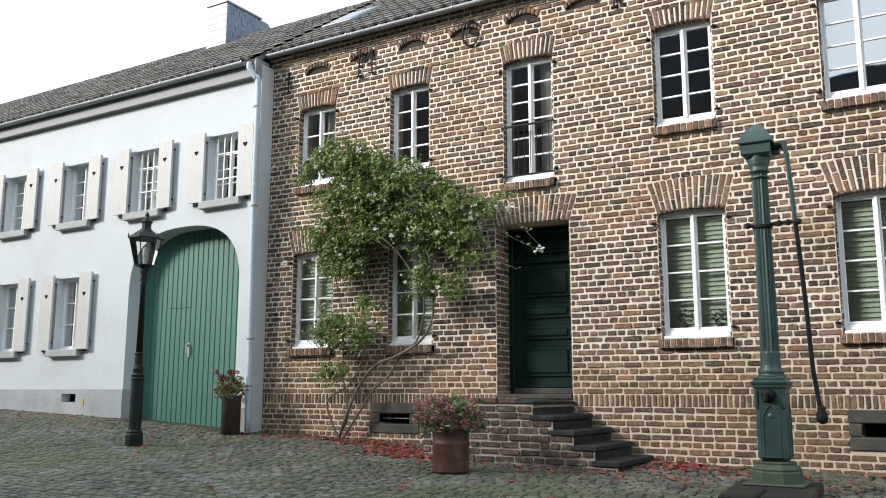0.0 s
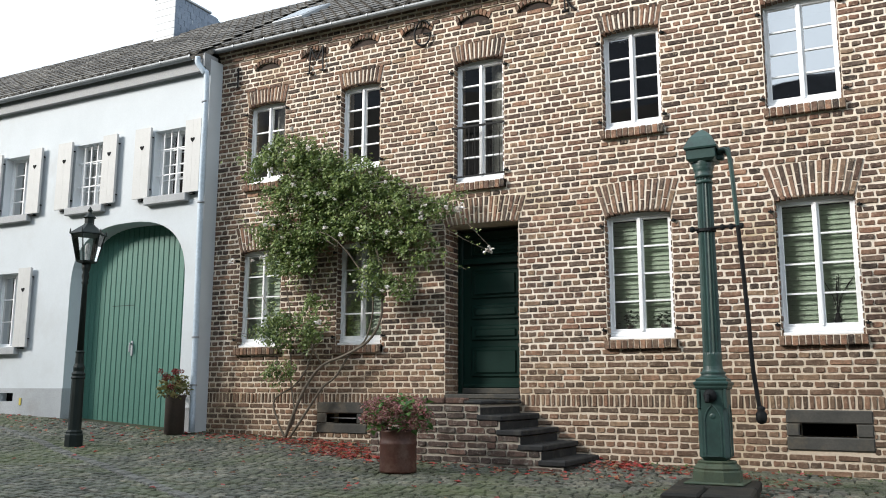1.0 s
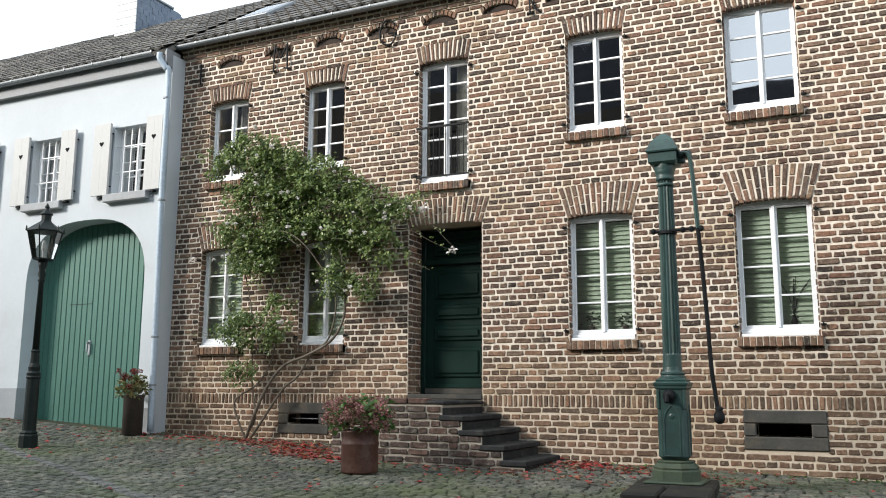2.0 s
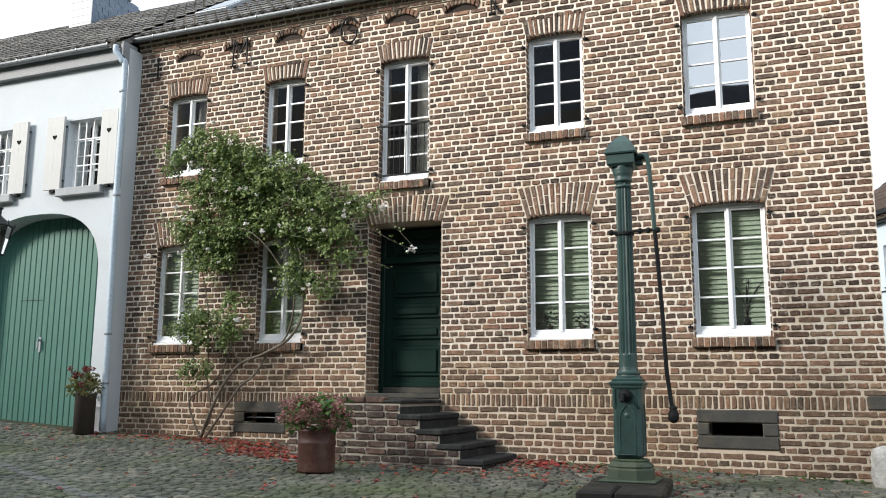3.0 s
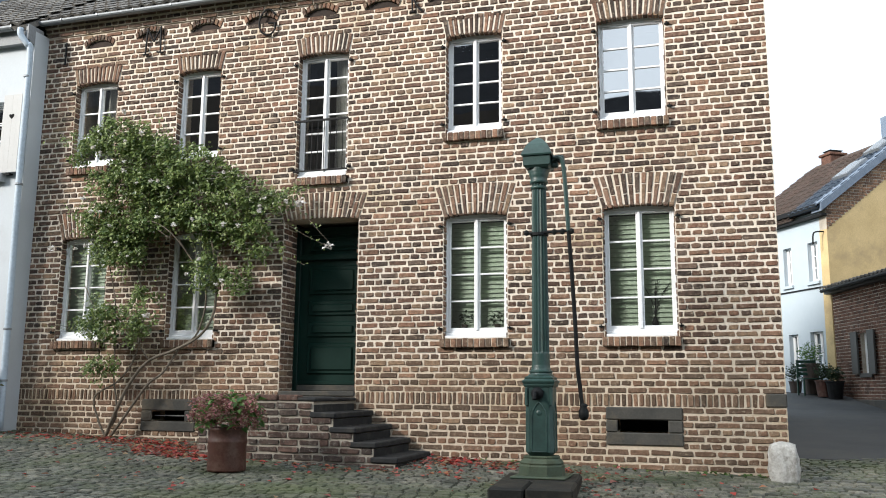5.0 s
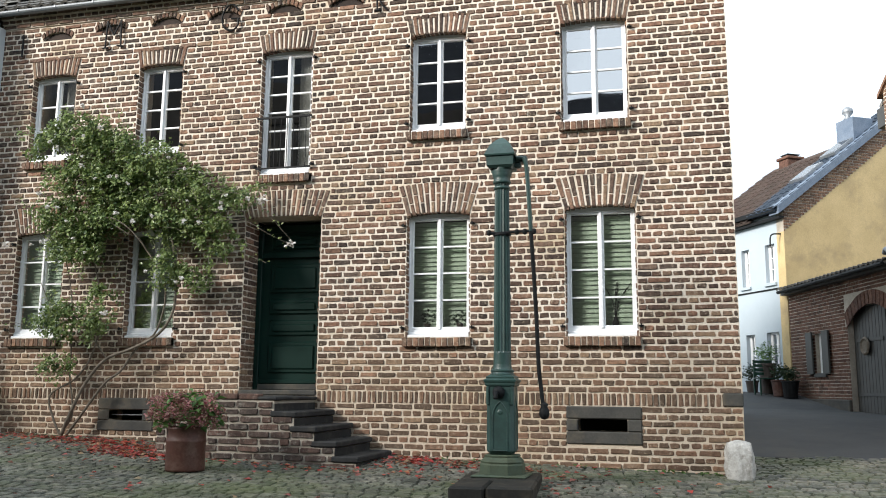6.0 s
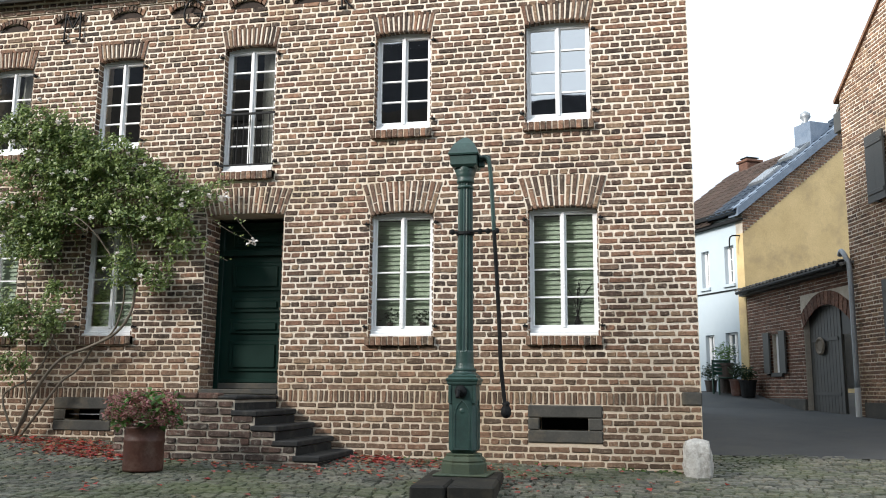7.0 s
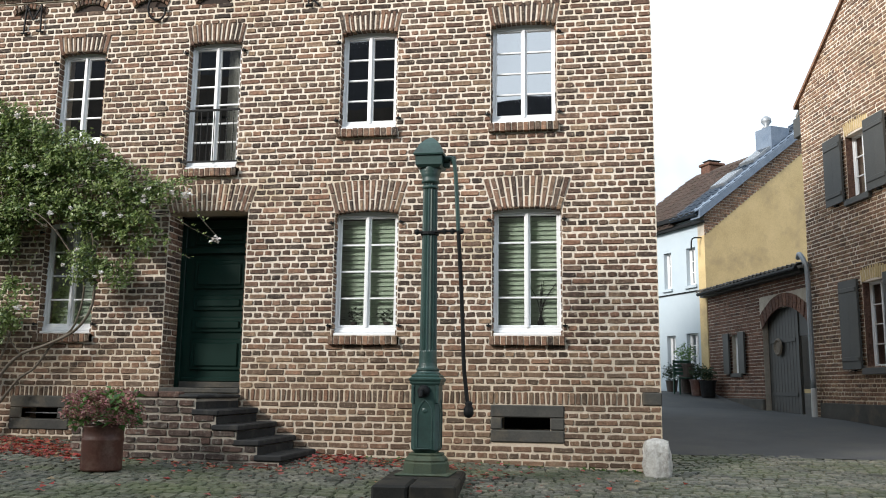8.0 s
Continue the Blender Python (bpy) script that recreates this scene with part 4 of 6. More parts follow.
part("back_wall", boxes((-28, -8.77, 5.9, 6.2, -0.4, 6.1), (-28, -27.7, 0.401, 5.899, -0.4, 6.1), (-9.07, -8.77, 0.401, 5.899, -0.4, 6.1), m=MWH), M_WHITE, white)
part("eaves_end", boxes((-8.8, -8.757, -0.14, FY - WY - 0.12, 5.86, 6.09), m=MWH), M_FASCIA, white)
gutter(white, -28, XL + 0.02, WY - 0.17, 6.06, 0.06)

# chimney, boarded in front and slated at its side
CX0, CX1, CY0, CY1, CZ1 = -12.95, -12.4, 12.45, 13.45, 9.08
chim = part("chimney", boxes((CX0, CX1, CY0, CY1, 7.6, CZ1)), M_BOARD, white, "chimney clad in white boards and blue slates")
for k in range(7):
    z = 8.05 + k * 0.155
    part("cladding_board", boxes((CX0 - 0.012, CX1 + 0.012, CY0 - 0.022, CY0 - 0.002, z, z + 0.15), bevel=0.003), M_BOARD, chim)
sv, sf = [], []
for j in range(9):
    for i in range(9):
        y = CY0 + i * 0.17 + (0.085 if j % 2 else 0) - 0.08
        z = 7.95 + j * 0.13
        if y < CY0 - 0.01:
            y = CY0
        brick_solid(y, min(y + 0.165, CY1), z, min(z + 0.16, CZ1), 0.012, sv, sf, Matrix.Translation((CX1, 0, 0)) @ Matrix.Rotation(radians(90), 4, "Z"))
part("slate_cladding", (sv, sf), M_SLATE, chim, kind="stuff")
part("chimney_cap", boxes((CX0 - 0.04, CX1 + 0.04, CY0 - 0.05, CY1 + 0.04, CZ1 + 0.001, CZ1 + 0.05), bevel=0.01), M_ZINC, chim)

# downpipe with its swan neck
pipe = part("downpipe", tube(smooth_line([(-8.87, WY - 0.17, 6.02), (-8.86, WY - 0.17, 5.92), (-8.78, WY - 0.12, 5.78), (-8.74, WY - 0.09, 5.6), (-8.74, WY - 0.09, 4.0), (-8.71, WY - 0.09, 2.0), (-8.69, WY - 0.09, 0.28)], 8), 0.045, 12), M_PIPEBLUE, None, smooth=True)
tagged(pipe, "pale blue grey round zinc downpipe on the house corner", "downpipe")
for zz in (5.3, 3.7, 1.65, 0.95):
    part("pipe_clip", lathe([(0.052, zz - 0.015), (0.056, zz - 0.01), (0.056, zz + 0.01), (0.052, zz + 0.015)], -8.69 - 0.0115 * zz, WY - 0.09, 12), M_ZINC, pipe)

# ---- the lane: brick gable house, low outbuilding, white house with an ochre gable ----
MRH = frame_at((4.945, 18.31, 0), (0.2177, -0.976))
rh = thing("gable_house", (5.4, 16.0, 0.35), "red brick gable house with dark grey shutters", "house")
RO = [(1.72, 2.46, 4.42, 5.62, 0.24, 0.05), (1.98, 2.76, 1.32, 2.84, 0.24, 0.05)]
part_w = part("wall", wall_slab([o[:4] for o in RO], 0, 9, -0.2, 6.9, 0.011, 0.36, MRH), M_MORTAR, rh, "red brick gable wall")
part("gable", extrude_outline([(0, 6.901), (9, 6.901), (4.5, 9.9)], 0.011, 0.36, MRH), M_MORTAR, rh)


def rh_block(z):
    out = []
    for a, b, c, d, h, s in RO:
        if c < z < d:
            out.append((a, b))
        elif d <= z < d + h:
            out.append((a - s, b + s))
    if z > 6.9:
        out.append((-1, (z - 6.9) * 1.5))
        out.append((9 - (z - 6.9) * 1.5, 10))
    return out


rv, rf = [], []
MRB = MRH @ Matrix.Translation((0, 0.011, 0))


def take_right(a, b, c, d):
    brick_solid(a, b, c, d, 0.011, rv, rf, MRB)


lay_bricks(0, 6.0, -0.2 + 0.012, 9.8, rh_block, take_right, joint=0.018)
part("gable_bricks", (rv, rf), M_RED, part_w, kind="stuff")
for a, b, c, d, h, s in RO:
    yv, yf = [], []
    fan(a, b, d, d + h, s, 0.04, 11, lambda q: quad_brick(q, 0.014, yv, yf, MRB))
    part("window_arch", (yv, yf), M_YELLOW, rh, "pale yellow brick arch", kind="stuff")
    part("jamb", boxes((a - 0.004, a + 0.006, 0.012, 0.14, c, d), m=MRH), M_BARN, rh)
    part("jamb", boxes((b - 0.006, b + 0.004, 0.012, 0.14, c, d), m=MRH), M_BARN, rh)
for (a, b, c, d, h, s), rows in zip(RO, (3, 4)):
    add_window(rh, MRH, a, b, c, d, rows, recess=0.14, camber=0.03, label="white window in the brick gable", sill=False)
    part("window_sill", boxes((a - 0.05, b + 0.05, -0.07, 0.14, c - 0.12, c - 0.004), bevel=0.008, m=MRH), M_DARKSH, rh)
    for x0, x1 in ((a - 0.68, a - 0.04), (b + 0.04, b + 0.68)):
        sh = shutter(rh, MRH, x0, x1, c - 0.02, d + 0.08, M_DARKSH, heart=False)
        for zz in (c + 0.12, d - 0.14):
            part("ledge", boxes((x0 + 0.03, x1 - 0.03, -0.105, -0.089, zz, zz + 0.08), bevel=0.005, m=MRH), M_DARKSH, sh)
part("plinth", boxes((0.25, 9, -0.03, 0.0105, -0.2, 0.68), bevel=0.01, m=MRH), M_BLUESTONE, rh, "grey rendered plinth")
part("verge", extrude_outline([(-0.15, 6.78), (-0.15, 6.86), (4.5, 9.97), (4.5, 9.89)], -0.05, 0.4, MRH), M_RED, rh)
part("roof", boxes((-0.4, 5.2, 0.1, 9, 0, 0.09), m=MRH @ Matrix.Translation((0, 0, 6.86)) @ Matrix.Rotation(radians(-33.3), 4, "Y")), M_TILE, rh)
part("far_wall", boxes((0.0, 0.3, 0.361, 8, -0.2, 6.9), (8.7, 9, 0.361, 8, -0.2, 6.9), m=MRH), M_MORTAR_DARK, rh)
rp = part("downpipe", tube([MRH @ Vector(p) for p in smooth_line([(-0.16, -0.12, 3.6), (-0.04, -0.14, 3.67), (0.1, -0.12, 3.5), (0.15, -0.09, 3.2), (0.15, -0.09, 2.0), (0.15, -0.09, 0.95)], 6)], 0.05, 10), M_ZINC, rh, "grey zinc downpipe", smooth=True)
part("pipe_foot", tube([MRH @ Vector((0.15, -0.09, 0.96)), MRH @ Vector((0.15, -0.1, 0.38))], 0.056, 10), M_SHUTTER, rp, "pale painted pipe foot")

part("eaves_box", boxes((-0.34, -0.002, 0.05, 6.0, 6.2, 6.5), (-0.34, -0.002, 0.02, 0.049, 6.2, 6.62), bevel=0.01, m=MRH), M_DARKSH, rh, "dark boarded eaves box")

# outbuilding
C3 = Vector((3.63, 23.4, 0))
MO = frame_at(C3, (0.2553, -0.9669))
ob_h = thing("outbuilding", (4.2, 21.0, 0.5), "low brick outbuilding with a dark arched double gate", "outbuilding")
OGX0, OGX1, OGS, OGR = 3.05, 5.1, 2.28, 0.42
oholes = [(OGX0, OGX1, -0.5, OGS + OGR), (1.4, 1.9, 1.32, 2.24)]
ow = part("wall", wall_slab(oholes, 0, 5.25, -0.2, 3.36, 0.011, 0.36, MO), M_MORTAR_DARK, ob_h, "brown brick wall of the outbuilding")
oarc = [(OGX0 + (OGX1 - OGX0) * k / 16, OGS + OGR * (1 - (2 * k / 16 - 1) ** 2)) for k in range(17)]


def ob_block(z):
    out = []
    if z < OGS:
        out.append((OGX0, OGX1))
    elif z < OGS + OGR + 0.3:
        out.append((OGX0 - 0.1, OGX1 + 0.1))
    if 1.32 < z < 2.24:
        out.append((1.4, 1.9))
    return out


ov, of = [], []
MOB = MO @ Matrix.Translation((0, 0.011, 0))
lay_bricks(0, 5.25, 0.3, 3.36, ob_block, lambda a, b, c, d: brick_solid(a, b, c, d, 0.011, ov, of, MOB), joint=0.013)
for k in range(14):
    u0, u1 = k / 14, (k + 1) / 14
    f0 = lambda u: (OGX0 + (OGX1 - OGX0) * u, OGS + OGR * (1 - (2 * u - 1) ** 2))
    g0 = lambda u: (OGX0 - 0.1 + (OGX1 - OGX0 + 0.2) * u, OGS + 0.3 + OGR * (1 - (2 * u - 1) ** 2))
    quad_brick([f0(u0), f0(u1 - 0.01), g0(u1 - 0.01), g0(u0)], 0.02, ov, of, MOB)
part("bricks", (ov, of), M_BARN, ow, kind="stuff")
bm = bmesh.new()
for p, q in zip(oarc, oarc[1:]):
    bm.faces.new([bm.verts.new(MO @ Vector((u, 0.012, w))) for u, w in (p, q, (q[0], OGS + OGR + 0.001), (p[0], OGS + OGR + 0.001))])
part("arch_infill", bm, M_BARN, ob_h)
og = part("gate_leaf", boxes((OGX0, 4.42, 0.16, 0.2, 0.4, OGS + OGR), m=MO), M_DARKSH, ob_h, "dark grey boarded gate leaf")
for k in range(10):
    u = OGX0 + 0.137 * k
    part("gate_board", boxes((u + 0.004, u + 0.133, 0.135, 0.159, 0.42, OGS + OGR), bevel=0.006, m=MO), M_DARKSH, og)
for zz in (0.8, 1.95):
    part("ledge", boxes((OGX0 + 0.1, 4.3, 0.115, 0.134, zz, zz + 0.07), m=MO), M_DARKSH, og)
og2 = part("gate_leaf", boxes((4.78, OGX1, 0.16, 0.2, 0.4, OGS + OGR), (4.421, 4.779, 0.16, 0.2, 2.05, OGS + OGR), m=MO), M_DARKSH, ob_h)
part("yard_screen", boxes((2.7, 3.5, 0.9, 0.95, 0.95, 2.3), m=MO), M_BOARD, ob_h, "white board seen through the gap of the gate")
wreath = part("wreath", lathe([(0.16, -0.03), (0.2, 0.0), (0.16, 0.03), (0.12, 0.0)], 0, 0, 14, m=MO @ pose(3.6, 0.08, 1.85, 90)), M_STEM, og, "dried twig wreath hung on the gate")
add_window(ob_h, MO, 1.4, 1.9, 1.32, 2.24, 2, recess=0.1, label="small white window", sill=False)
for x0, x1 in ((1.06, 1.38), (1.92, 2.24)):
    shutter(ob_h, MO, x0, x1, 1.3, 2.28, M_DARKSH, heart=False)
part("window_sill", boxes((1.34, 1.96, -0.05, 0.1, 1.22, 1.315), bevel=0.006, m=MO), M_DARKSH, ob_h)
part("plinth", boxes((0, OGX0, -0.06, 0.0105, 0.2, 0.72), bevel=0.02, m=MO), M_BLUESTONE, ob_h, "low stone plinth")
orf = part("roof", boxes((-0.1, 5.3, -0.25, 0.6, 0.0, 0.06), m=MO @ Matrix.Translation((0.1, 0, 3.4)) @ Matrix.Rotation(radians(8), 4, "X")), M_TILE, ob_h, "low roof edge with small dark tiles")
tiled(orf, MO @ Matrix.Translation((-0.1, -0.27, 3.43)) @ Matrix.Rotation(radians(8), 4, "X"), 5.4, 0.85, M_TILE, tw=0.2)
part("gutter", tube([MO @ Vector((0.12, -0.31, 3.37)), MO @ Vector((5.3, -0.31, 3.37))], 0.045, 8), M_IRON, ob_h)
part("eaves_shadow_board", boxes((0, 5.25, -0.2, 0.0, 3.3, 3.39), m=MO), M_DARKSH, ob_h)

# white lane house
D3 = Vector((-0.498, 0.867, 0))
FARX = 14.0
MA = frame_at(C3 + Vector((-0.02, 0.08, 0)) + D3 * FARX, (0.498, -0.867))
lane = thing("white_lane_house", (3.0, 25.0, 0.9), "white rendered house with an ochre gable up the lane", "house")
ao = [(FARX - 0.8, FARX - 0.4, 3.72, 4.75), (FARX - 1.85, FARX - 1.5, 3.72, 4.75), (FARX - 0.9, FARX - 0.38, 1.5, 2.42), (FARX - 1.8, FARX - 1.4, 0.8, 2.4)]
part("wall", wall_slab(ao, 0, FARX, 0, 5.54, 0, 0.3, MA), M_PALEBLUE, lane, "white rendered front")
for k, o in enumerate(ao):
    add_window(lane, MA, *o, 3, recess=0.12, sill=False, label="white window" if k < 3 else "white glazed door", name="window" if k < 3 else "door")
    if k < 3:
        part("window_sill", boxes((o[0] - 0.05, o[1] + 0.05, -0.06, 0.1, o[2] - 0.08, o[2] - 0.004), m=MA), M_PALEBLUE, lane)
part("string_course", boxes((0, FARX, -0.02, -0.001, 3.52, 3.56), m=MA), M_IRON, lane)
part("eaves_board", boxes((0, FARX + 0.05, -0.3, 0.0, 5.52, 5.64), (0, FARX + 0.05, -0.16, 0.0, 5.34, 5.4), m=MA), M_IRON, lane, "dark eaves with a moulded board")
MG = frame_at(C3 + Vector((-0.02, 0.08, 0)), (0.867, 0.498)) @ Matrix.Translation((-0.01, -0.03, 0))
SL = 0.742
part("gable_render", extrude_outline([(0, 0.2), (8, 0.2), (8, 5.0), (4.2, 8.19), (0, 5.0)], 0.001, 0.3, MG), M_YELLOW, lane, "ochre rendered gable with worn patches")
gv, gf = [], []


def gable_block(z):
    low, high = (z - 5.0) / 0.76, (z - 5.62) / SL
    return [(-1, max(0.0, high)), (max(0.02, low), 20)]


part("gable_core", extrude_outline([(0, 5.0), (4.2, 8.19), (4.2, 5.64 + 4.2 * SL), (0, 5.64)], 0.0, 0.28, MG), M_MORTAR_DARK, lane)
lay_bricks(0, 4.4, 5.0, 8.8, gable_block, lambda a, b, c, d: brick_solid(a, b, c, d, 0.012, gv, gf, MG), joint=0.012)
part("gable_bricks", (gv, gf), M_RED, lane, kind="stuff")
ang = math.atan(SL)
part("verge", extrude_outline([(-0.2, 5.44), (-0.2, 5.66), (4.6, 5.66 + 4.8 * SL), (4.6, 5.44 + 4.8 * SL)], -0.1, 0.3, MG), M_SLATE, lane, "blue grey verge slates")
ML = MA @ Matrix.Translation((0, -0.3, 5.54)) @ Matrix.Rotation(ang, 4, "X")
lr = part("roof", boxes((FARX - 1.1, FARX + 0.05, 0, 6.0, -0.05, 0), m=ML), M_BLUETILE, lane, "blue glazed pantile roof")
tiled(lr, ML @ Matrix.Translation((FARX - 1.1, 0, 0)), 1.21, 6.0, M_BLUETILE, tw=0.24, th=0.34)
for u, v in ((FARX - 0.85, 1.6), (FARX - 0.85, 2.9)):
    sk = part("roof_window", boxes((u, u + 0.6, v, v + 0.8, 0.04, 0.12), m=ML), M_ZINC, lane)
    part("pane", boxes((u + 0.05, u + 0.55, v + 0.05, v + 0.75, 0.121, 0.126), m=ML), M_GLASS, sk)
lch = part("chimney", boxes((FARX - 0.85, FARX - 0.2, 2.6, 3.25, 6.6, 8.42), m=MA), M_SLATE, lane, "slated chimney with a ball cowl")
part("cowl", lathe([(0.06, 8.42), (0.13, 8.47), (0.06, 8.55), (0.15, 8.66), (0.14, 8.76), (0.04, 8.84)], (MA @ Vector((FARX - 0.6, 2.8, 0))).x, (MA @ Vector((FARX - 0.6, 2.8, 0))).y, 12), M_ZINC, lch, smooth=True)
br = part("lantern_bracket", tube([MA @ Vector(p) for p in smooth_line([(FARX - 0.1, 0, 4.95), (FARX - 0.1, -0.3, 4.9), (FARX - 0.1, -0.35, 4.6)], 5)], 0.02, 6), M_IRON, lane)

# the next house up the lane, with a red tiled roof
far = thing("red_roof_house", (1.0, 28.0, 1.0), "small lane house with a worn red tiled roof", "house")
part("back_wall", boxes((FARX - 5.4, FARX - 1.65, 5.0, 5.3, 0, 5.2), m=MA), M_PALEBLUE, far)
MLF = ML @ Matrix.Translation((0, 0, -0.12))
fr = part("roof", boxes((FARX - 4.5, FARX - 1.12, 0, 4.3, -0.05, 0), m=MLF), M_REDTILE, far)
tiled(fr, MLF @ Matrix.Translation((FARX - 4.5, 0, 0)), 3.38, 4.3, M_REDTILE, tw=0.24, th=0.34)
fc = part("chimney", boxes((FARX - 3.9, FARX - 3.45, 2.95, 3.5, 6.6, 8.1), (FARX - 3.95, FARX - 3.4, 2.9, 3.55, 8.101, 8.19), bevel=0.02, m=MA), M_BARN, far, "red brick chimney")
part("chimney_lid", boxes((FARX - 3.85, FARX - 3.5, 3.0, 3.45, 8.25, 8.28), (FARX - 3.83, FARX - 3.8, 3.2, 3.25, 8.191, 8.249), (FARX - 3.55, FARX - 3.52, 3.2, 3.25, 8.191, 8.249), m=MA), M_IRON, fc)

# houses across the square, behind the camera
opp = thing("opposite_block", (-1, -13, 0), "dark brick house across the square", "house")
part("wall", boxes((-5, 30, -18, -13, -1, 10.4)), M_OPPOSITE, opp)
part("roof", extrude_outline([(-13, 10.4), (-15.5, 13.4), (-18, 10.4)], 5, -30, Matrix.Rotation(radians(90), 4, "Z")), M_OPPROOF, opp)
opp2 = thing("opposite_block", (-15, -13, 0), "tall dark brick house across the square", "house")
part("wall", boxes((-13, -5.1, -18, -13, -1, 12.2)), M_OPPOSITE, opp2)
part("roof", extrude_outline([(-13, 12.2), (-15.5, 16.3), (-18, 12.2)], 5.1, 13, Matrix.Rotation(radians(90), 4, "Z")), M_OPPROOF, opp2)

# unseen block added to keep part of the sun off the lower facade
shade_block = thing("opposite_block", (-30, -13, 0), "added unseen tall dark block that shades the lower facade", "house")
part("wall", boxes((-60, -13.1, -18, -13, -1, 14.0)), M_OPPOSITE, shade_block)
part("roof", extrude_outline([(-13, 14.0), (-15.5, 17.7), (-18, 14.0)], 13.1, 60, Matrix.Rotation(radians(90), 4, "Z")), M_OPPROOF, shade_block)

# ---- paving ----
lane_v, lane_f = [], []
ys = list(np.linspace(11.6, 60, 80))
for j, y in enumerate(ys):
    for x in np.linspace(0.9, 30, 30):
        lane_v.append((x, y, height(x, y) + 0.006))
for j in range(len(ys) - 1):
    for i in range(29):
        lane_f.append((j * 30 + i, j * 30 + i + 1, (j + 1) * 30 + i + 1, (j + 1) * 30 + i))
tagged(part("road", (lane_v, lane_f), M_ASPHALT, kind="structure"), "smooth grey lane between the houses", "road", kind="structure")

# ---- the front steps ----
SY = 8.84
steps = thing("front_steps", (-3.8, 9.4, 0.05), "brick front steps with worn dark stone treads", "stairs")
STEP_X = [-3.68, -3.44, -3.2, -2.96, -2.71]
STEP_Z = [0.765, 0.61, 0.455, 0.3, 0.145]
outline = [(-5.12, -0.15), (-5.12, STEP_Z[0] - 0.03), (STEP_X[0] - 0.02, STEP_Z[0] - 0.03)]
for k in range(1, 5):
    outline += [(STEP_X[k - 1] - 0.02, STEP_Z[k] - 0.07), (STEP_X[k] - 0.02, STEP_Z[k] - 0.07)]
outline.append((STEP_X[4] - 0.02, -0.15))
sbody = part("stair_body", extrude_outline(outline, SY + 0.016, FY - 0.002), M_MORTAR_DARK, steps)
part("footing", boxes((-5.75, -5.121, SY + 0.13, FY - 0.002, -0.15, 0.13)), M_EARTH, steps)
srng = random.Random(3)


def put_brick(x0, x1, z0, z1, y, d=0.03):
    pv, pf = [], []
    brick_solid(x0, x1, z0, z1, d, pv, pf, Matrix.Translation((0, y, 0)), ch=0.008, jit=0.006)
    part("brick", (pv, pf), M_STAIRB, sbody)


z = -0.08
k = 0
while z < 0.72:
    zc = z + 0.04
    right = STEP_X[0] - 0.02
    for xs_, zs_ in zip(STEP_X, STEP_Z):
        if zc < zs_ - 0.08:
            right = xs_ - 0.03
    xx = -5.14 + (0.12 if k % 2 else 0.0)
    if k % 2:
        put_brick(-5.14, -5.03, z + 0.006, z + 0.072, SY + 0.03)
    while xx < right - 0.05:
        w = min((0.25 if srng.random() > 0.25 else 0.13) * srng.uniform(0.93, 1.07), right - xx)
        put_brick(xx + 0.007, xx + w - 0.007, z + 0.006 + srng.uniform(-0.004, 0.004), z + 0.072 + srng.uniform(-0.004, 0.004), SY + 0.03, 0.03 + srng.uniform(-0.008, 0.008))
        xx += w
    z += 0.08
    k += 1
for zz in (-0.1, -0.02, 0.06):
    xx = -5.76
    while xx < -5.16:
        w = srng.uniform(0.2, 0.26)
        put_brick(xx, min(xx + w - 0.014, -5.15), zz + 0.004, zz + 0.07, SY + 0.13)
        xx += w
# bricks on the flat along the landing edge, then stone treads
xx = -5.12
while xx < -3.98:
    w = srng.uniform(0.22, 0.27)
    part("coping_brick", boxes((xx + 0.006, xx + w - 0.006, SY - 0.005, SY + 0.13, STEP_Z[0] - 0.03, STEP_Z[0] + 0.035), bevel=0.01), M_STAIRB, sbody)
    xx += w
part("landing_slab", boxes((-5.1, -3.95, SY + 0.132, FY - 0.001, STEP_Z[0] - 0.03, STEP_Z[0] + 0.012), bevel=0.01), M_BLUESTONE, steps)
for k in range(5):
    x0 = (STEP_X[k] - 0.3) if k else -3.947
    bm = boxes((x0 - STEP_X[k], 0.014, SY - 9.4 - 0.008 * (k % 3), FY - 9.404, -0.062 if k else -0.04, 0), bevel=0.012, m=pose(STEP_X[k], 9.4, STEP_Z[k], 0, srng.uniform(-0.4, 1.0), srng.uniform(-0.5, 0.1)))
    for v in bm.verts:
        v.co.z += 0.006 * noise.noise(v.co * 6.0)
        v.co.x += 0.008 * noise.noise(v.co * 5.0 + Vector((3, 0, 0)))
    part("tread", bm, M_TREAD, steps, "worn black stone tread")
    if k < 4:
        part("riser", boxes((STEP_X[k] - 0.05, STEP_X[k] - 0.012, SY + 0.02, FY - 0.004, STEP_Z[k + 1] + 0.001, STEP_Z[k] - 0.071)), M_TREAD, steps)
part("riser", boxes((STEP_X[4] - 0.05, STEP_X[4] - 0.012, SY + 0.02, FY - 0.004, -0.05, STEP_Z[4] - 0.071)), M_TREAD, steps)

# ---- the cast iron street pump ----
PX, PY, PZ = -1.06, 8.36, 0.05
base = thing("pump_plinth", (PX, 8.0, -0.06), "low plinth of two worn dark basalt slabs", "plinth")
MP = Matrix.Translation((PX + 0.02, 8.05, 0)) @ Matrix.Rotation(radians(4.5), 4, "Z")
for x0, x1, dz in ((-0.37, -0.06, 0.0), (-0.045, 0.36, 0.006)):
    part("slab", boxes((x0, x1, -0.66, 0.0, -0.2, PZ - 0.005 + dz), bevel=0.02, m=MP), M_PUMPSTONE, base)
